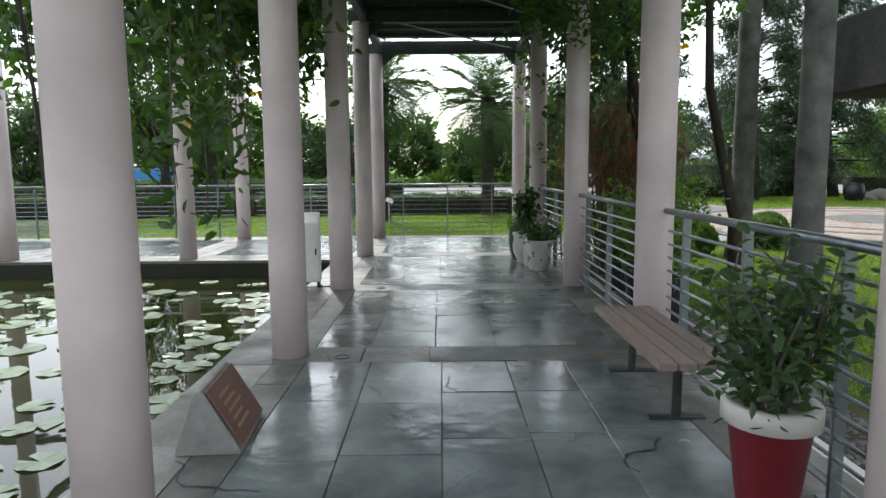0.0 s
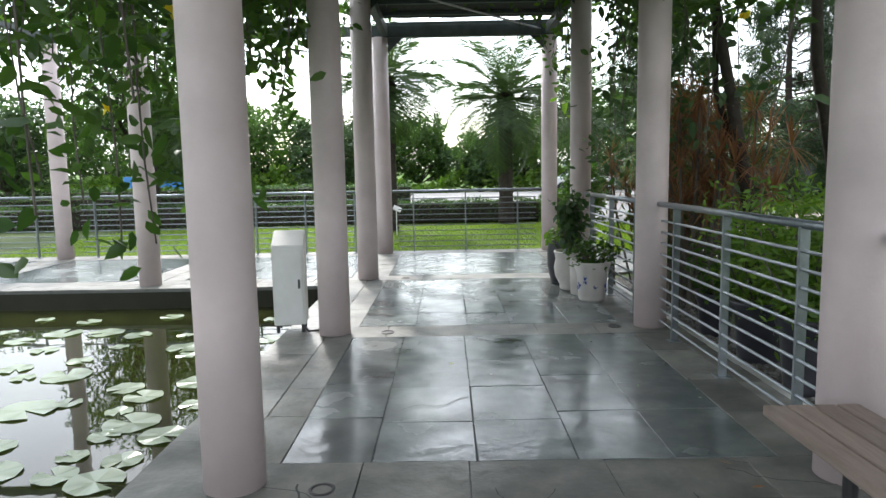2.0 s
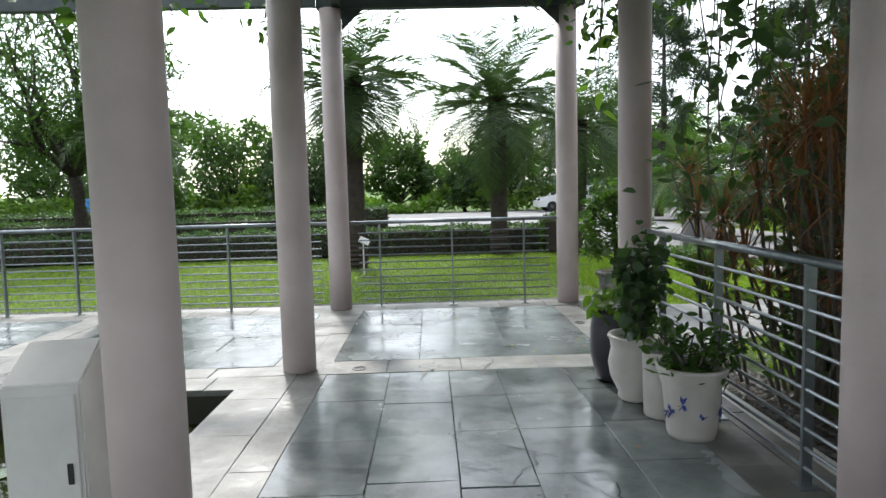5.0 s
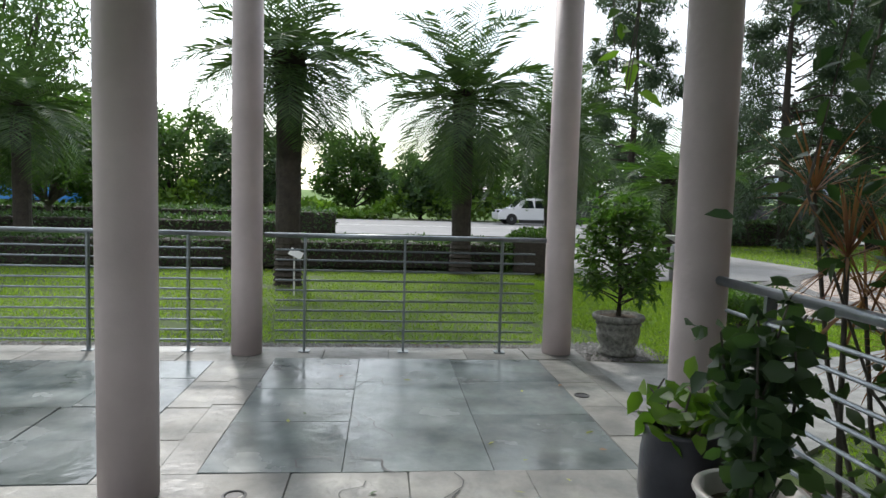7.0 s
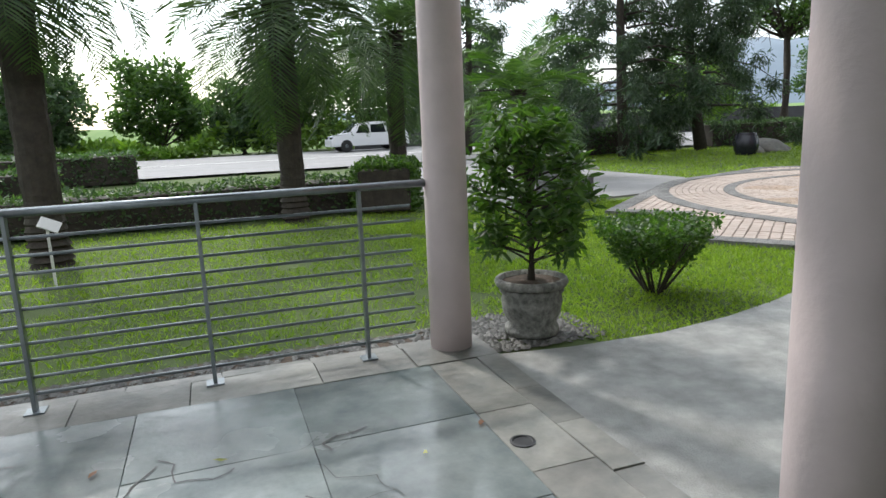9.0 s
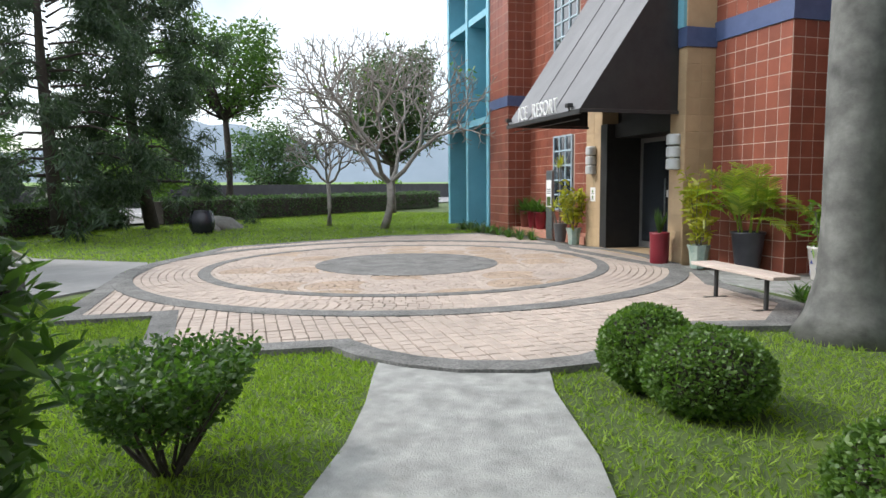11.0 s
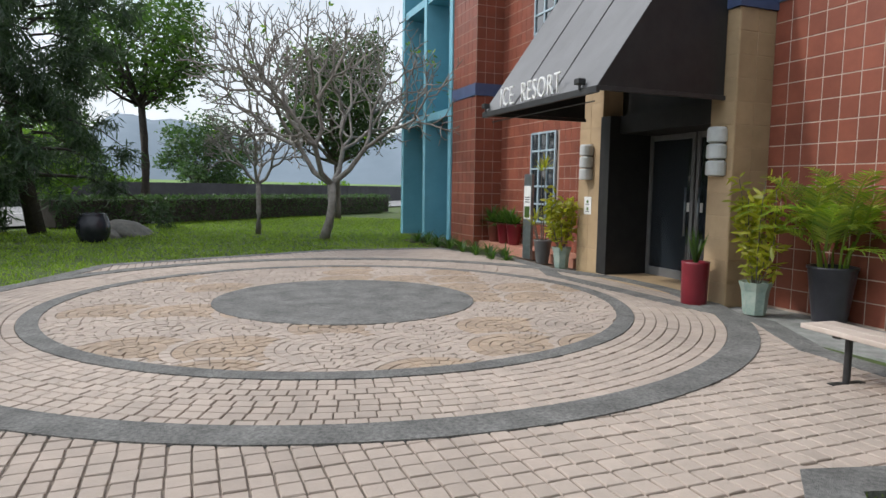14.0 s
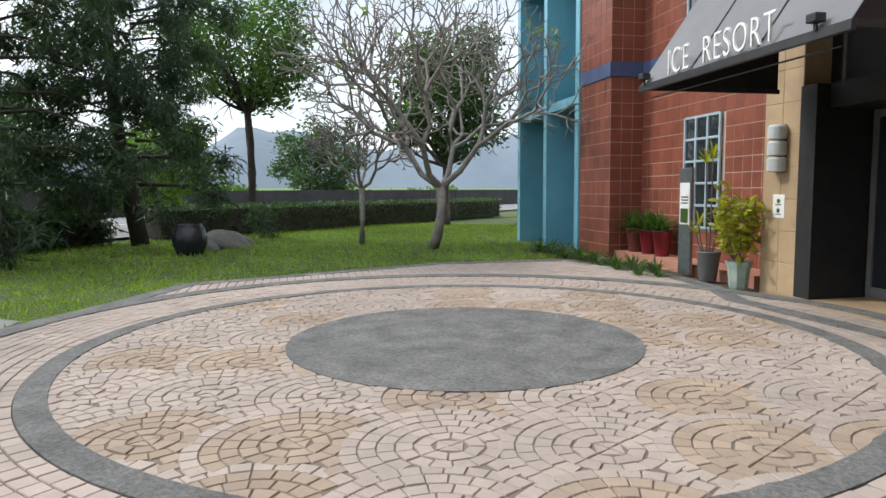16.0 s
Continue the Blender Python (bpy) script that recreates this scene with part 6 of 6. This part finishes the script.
def lay(x0, x1, y0, y1, mat, along="y", size=(0.6, 0.62), uneven=0.002):
    """Slabs of uneven size over a rectangle, in broken courses."""
    across = (x0, x1) if along == "y" else (y0, y1)
    length = (y0, y1) if along == "y" else (x0, x1)
    n = max(1, round((across[1] - across[0]) / size[0]))
    cuts = [across[0] + (across[1] - across[0]) * (i + (0.22 * (rng.random() - 0.5) if 0 < i < n else 0)) / n for i in range(n + 1)]
    for a, b in zip(cuts, cuts[1:]):
        m = max(1, round((length[1] - length[0]) / size[1]))
        off = 0.5 * (rng.random() - 0.5)
        ends = [length[0]] + [length[0] + (length[1] - length[0]) * (i + off * 0.8 + 0.25 * (rng.random() - 0.5)) / m for i in range(1, m)] + [length[1]]
        for c, d in zip(ends, ends[1:]):
            if d - c < 0.04:
                continue
            w, l = (b - a, d - c) if along == "y" else (d - c, b - a)
            cx, cy = ((a + b) / 2, (c + d) / 2) if along == "y" else ((c + d) / 2, (a + b) / 2)
            ob = part("slab_tile", slab_mesh("slab_tile", w - 0.004, l - 0.004, 0.02, mat, 0.005, rng, 0.0025), None, FLOOR)
            ob.matrix_basis = pose(cx, cy, uneven * (rng.random() - 0.5) * 2, 0.25 * rng.normal(), 0.25 * rng.normal())


IN_L, IN_R = -1.0, 1.39
rows = (-3.0, *[v for y in COLS_Y for v in (y - 0.2, y + 0.2)])
for k in range(len(COLS_Y)):
    y0 = -3.0 if k == 0 else COLS_Y[k - 1] + 0.2
    y1 = COLS_Y[k] - 0.2
    lay(IN_L, IN_R, y0, y1, M_SLATE, "y", (0.52, 0.66) if k < 4 else (0.8, 0.85))
    lay(-1.24, IN_L, y0, y1, M_STRIP, "y", (0.26, 0.62))
    lay(IN_R, 1.70, y0, y1, M_STRIP, "y", (0.31, 0.6))
    lay(1.70, 1.86, y0, y1, M_STRIP, "y", (0.16, 0.5), 0.004)
    lay(-1.24, 1.86, COLS_Y[k] - 0.2, COLS_Y[k] + 0.2, M_STRIP, "x", (0.4, 0.62))
lay(-1.65, -1.24, -3.0, 10.5, M_STRIP, "y", (0.41, 0.75))
lay(-1.24, 1.86, 13.65, 13.75, M_STRIP, "x", (0.1, 0.5))
for x0, x1 in ((-4.09, -1.5), (-6.99, -4.4), (-9.89, -7.3)):
    lay(x0 + 0.3, x1, 10.75, 13.2, M_SLATE, "x", (0.6, 0.75))
    lay(x1, x1 + 0.01 + 0.28 if x1 > -2 else x1 + 0.6, 10.75, 13.2, M_STRIP, "y", (0.3, 0.6))
lay(-10, -1.24, 10.12, 10.75, M_STRIP, "x", (0.3, 0.7))
lay(-10, -1.24, 13.2, 13.75, M_STRIP, "x", (0.55, 0.7))

# small drains and fallen leaves on the slate
for x, y in ((-0.75, 4.75), (-0.72, 7.62), (-0.75, 10.6), (1.45, 10.55), (1.47, 12.2), (1.3, 7.7)):
    dr = thing("floor_drain", "small round floor drain in the slate", "floor drain", "floor drains", pose(x, y, 0.003))
    part("ring", lathe([(0.055, -0.01), (0.06, 0.002), (0.048, 0.004), (0.042, -0.002)], 20), M_METAL_DARK, dr)
    part("grate", lathe([(0.042, -0.006), (0.0, -0.004)], 16), M_BLACK, dr)
for k in range(26):
    x, y = -0.9 + 2.4 * rng.random(), 3 + 10 * rng.random()
    tagged(part("fallen_leaf", leaf_mesh("fallen_leaf", np.array([[0, 0, 0.0]]), (L_YELLOW, L_RED, L_DARK)[k % 3], 0.07, 0.4, 0.5, rng, -0.0), None, m=pose(x, y, 0.012) @ Matrix.Diagonal((1, 1, 0.15, 1))), "small fallen leaf on the slate floor", "leaf", "fallen leaves")

V, F = [], []
for k in range(70):                      # fine cracks and broken edges
    x, y, a = -0.9 + 2.2 * rng.random(), 2.6 + 10.4 * rng.random(), 6.28 * rng.random()
    w = 0.002 + 0.004 * rng.random() ** 2
    for i in range(int(4 + 8 * rng.random())):
        st = 0.03 + 0.05 * rng.random()
        x1, y1 = x + st * math.cos(a), y + st * math.sin(a)
        nx, ny = -math.sin(a) * w, math.cos(a) * w
        b = len(V)
        V += [(x + nx, y + ny, 0.0055), (x - nx, y - ny, 0.0055), (x1 - nx * 0.8, y1 - ny * 0.8, 0.0055), (x1 + nx * 0.8, y1 + ny * 0.8, 0.0055)]
        F.append((b, b + 1, b + 2, b + 3))
        x, y, a = x1, y1, a + 0.5 * rng.normal()
tagged(part("crack", from_arrays("crack", V, F, M_BLACK), None, FLOOR), kind="stuff")

# wall tiles
HB = H1 + 0.1
FACES = wall_tiles(0.10, 1.79, 0.0, HB, -0.4) + wall_tiles(-1.56, -0.4, 0.0, HB, 0.10, True) + wall_tiles(5.75, 10.4, 0.16, H1, -0.8, skip=(WIN_LOW,))
FACES += wall_tiles(-3.2, 0.09, 0.0, HB, -1.56) + wall_tiles(10.4, 11.9, 0.0, H1, -0.05) + wall_tiles(-0.8, -0.05, 0.0, H1, 10.4, True)
REST = wall_tiles(0.10, 1.79, HB + 0.33, H2, -0.4) + wall_tiles(-1.56, -0.4, HB + 0.33, H2, 0.10, True) + wall_tiles(-5.5, 0.09, HB + 0.33, H2, -1.56) + wall_tiles(-5.5, -3.2, 0.0, HB, -1.56)
REST += wall_tiles(5.75, 10.4, H1 + 0.3, H2, -0.8, skip=(WIN_HIGH,)) + wall_tiles(10.4, 11.9, H1 + 0.3, H2, -0.05) + wall_tiles(-0.8, -0.05, H1 + 0.3, H2, 10.4, True)
BEIGE = [(a, z, d, w, h, side) for a, z, d, w, h, side in wall_tiles(1.79, 2.2, 0.0, H1, 0.2, w=0.42, h=0.3) + wall_tiles(5.05, 5.75, 0.0, 5.6, -0.1, w=0.35, h=0.42) + wall_tiles(-0.4, 0.2, 0, H1, 1.79, True, 0.3, 0.3)]


def tile_pose(a, z, d, side):
    """Top face outwards: on the front along local y, on the side along minus local x."""
    if side:
        return Matrix(((0, 0, -1, d - 0.006), (1, 0, 0, a), (0, -1, 0, z), (0, 0, 0, 1)))
    return Matrix(((1, 0, 0, a), (0, 0, 1, d + 0.006), (0, -1, 0, z), (0, 0, 0, 1)))


cache = {}


def tile_part(t, mat, name):
    a, z, d, w, h, side = t
    key = (round(w, 3), round(h, 3), mat.name)
    if key not in cache:
        cache[key] = slab_mesh(name, w, h, 0.014, mat, bev=0.003)
    ob = part(name, cache[key], None, HOUSE)
    ob.matrix_basis = tile_pose(a, z, d, side)


def tile_mass(tiles, mat, name):
    V, F = [], []
    for a, z, d, w, h, side in tiles:
        m = tile_pose(a, z, d, side)
        b = len(V)
        for x, y, q in ((-w / 2, -h / 2, -0.01), (w / 2, -h / 2, -0.01), (w / 2, h / 2, -0.01), (-w / 2, h / 2, -0.01), (-w / 2, -h / 2, 0), (w / 2, -h / 2, 0), (w / 2, h / 2, 0), (-w / 2, h / 2, 0)):
            V.append(tuple(m @ Vector((x, y, q))))
        F += [(b + 4, b + 5, b + 6, b + 7), (b, b + 1, b + 5, b + 4), (b + 1, b + 2, b + 6, b + 5), (b + 2, b + 3, b + 7, b + 6), (b + 3, b, b + 4, b + 7)]
    tagged(part(name, from_arrays(name, V, F, mat), None, HOUSE), kind="stuff")


for t in FACES[:300]:
    tile_part(t, M_TILE, "wall_tile")
tile_mass(FACES[300:] + REST, M_TILE, "wall_tiles")
for t in BEIGE:
    tile_part(t, M_BEIGE, "stone_tile")

# setts of the plaza: rings, fans and the straight grid
SETT = []           # corners of each sett, and its kind


def inside_one(x, y, poly):
    return bool(inside(np.array([x]), np.array([y]), poly)[0])


def ring_setts(r0, r1, rows_n, size):
    h = (r1 - r0) / rows_n
    for k in range(rows_n):
        a, b = r0 + k * h + 0.006, r0 + (k + 1) * h - 0.006
        n = int(2 * math.pi * (a + b) / 2 / size)
        ph = rng.random()
        for i in range(n):
            t0, t1 = 2 * math.pi * (i + ph) / n, 2 * math.pi * (i + 1 + ph) / n
            g = 0.005 / a
            SETT.append(([(HEART.x + r * math.cos(t), HEART.y + r * math.sin(t)) for r, t in ((a, t0 + g), (b, t0 + g), (b, t1 - g), (a, t1 - g))], 0))


ring_setts(3.65, 4.62, 8, 0.14)
# fans between the disc and the inner ring
FW = 1.25
for row in range(-10, 11):
    for col in range(-5, 6):
        cx = (col + (0.5 if row % 2 else 0)) * FW
        cy = row * FW / 2
        if math.hypot(cx, cy) > 4.4:
            continue
        light = rng.random() < 0.45
        for k in range(6):
            a, b = 0.104 * k + 0.004, 0.104 * (k + 1) - 0.004
            n = max(4, int(2 * math.pi * (a + b) / 2 / 0.115))
            for i in range(n):
                t0, t1 = 2 * math.pi * i / n, 2 * math.pi * (i + 1) / n
                tm, rm = (t0 + t1) / 2, (a + b) / 2
                mx, my = cx + rm * math.cos(tm), cy + rm * math.sin(tm)
                if not 1.64 < math.hypot(mx, my) < 3.5:
                    continue
                if any(math.hypot(mx - cx - sx, my - cy + FW / 2) < FW / 2 - 0.02 for sx in (-FW / 2, FW / 2)):
                    continue
                g = 0.004 / max(rm, 0.06)
                rot = math.radians(-20)
                q = []
                for r, t in ((max(a, 0.012), t0 + g), (b, t0 + g), (b, t1 - g), (max(a, 0.012), t1 - g)):
                    x, y = cx + r * math.cos(t), cy + r * math.sin(t)
                    q.append((HEART.x + x * math.cos(rot) - y * math.sin(rot), HEART.y + x * math.sin(rot) + y * math.cos(rot)))
                SETT.append((q, 0 if light or k == 5 else 1))
# straight courses outside the outer ring
WIDER = thicken(PAVED, 0.1)
cu, su = math.cos(math.radians(40.5)), math.sin(math.radians(40.5))
for i in range(-90, 90):
    for j in range(-90, 90):
        u0, v0 = i * 0.14, j * 0.128
        mu, mv = u0 + 0.07, v0 + 0.064
        x, y = HEART.x + mu * cu - mv * su, HEART.y + mu * su + mv * cu
        if math.hypot(x - HEART.x, y - HEART.y) < 4.84 or not inside_one(x, y, WIDER):
            continue
        j1 = lambda: 0.004 * rng.normal()
        SETT.append(([(HEART.x + a * cu - b * su, HEART.y + a * su + b * cu) for a, b in ((u0 + 0.006 + j1(), v0 + 0.006), (u0 + 0.134 + j1(), v0 + 0.006 + j1()), (u0 + 0.134, v0 + 0.122 + j1()), (u0 + 0.006, v0 + 0.122))], 0))


def sett_shape(q, lift, base):
    cx, cy = sum(p[0] for p in q) / 4, sum(p[1] for p in q) / 4
    v = [(x, y, -0.012) for x, y in q] + [(x, y, lift - 0.006) for x, y in q] + [(x + (cx - x) * 0.07, y + (cy - y) * 0.07, lift) for x, y in q]
    f = [(base + 8, base + 9, base + 10, base + 11)]
    for a in (0, 4):
        for i in range(4):
            k = (i + 1) % 4
            f.append((base + a + i, base + a + k, base + a + 4 + k, base + a + 4 + i))
    return v, f


def near_walk(q):
    x, y = q[0]
    return abs((y - 13.05) - 0.33 * (x - 4.0)) + 0.25 * abs(x - 7)


SETT.sort(key=lambda s: near_walk(s[0]))
for q, kind in SETT[:300]:
    v, f = sett_shape(q, 0.006 + 0.003 * rng.normal() * 0.6, 0)
    part("sett", from_arrays("sett", v, f, (M_PAVER, M_PAVER_TAN)[kind]), None, PLAZA)
for kind in (0, 1):
    V, F = [], []
    for q, kd in SETT[300:]:
        if kd == kind:
            v, f = sett_shape(q, 0.006 + 0.002 * rng.normal(), len(V))
            V += v
            F += f
    tagged(part("setts", from_arrays("setts", V, F, (M_PAVER, M_PAVER_TAN)[kind]), None, PLAZA), kind="stuff")
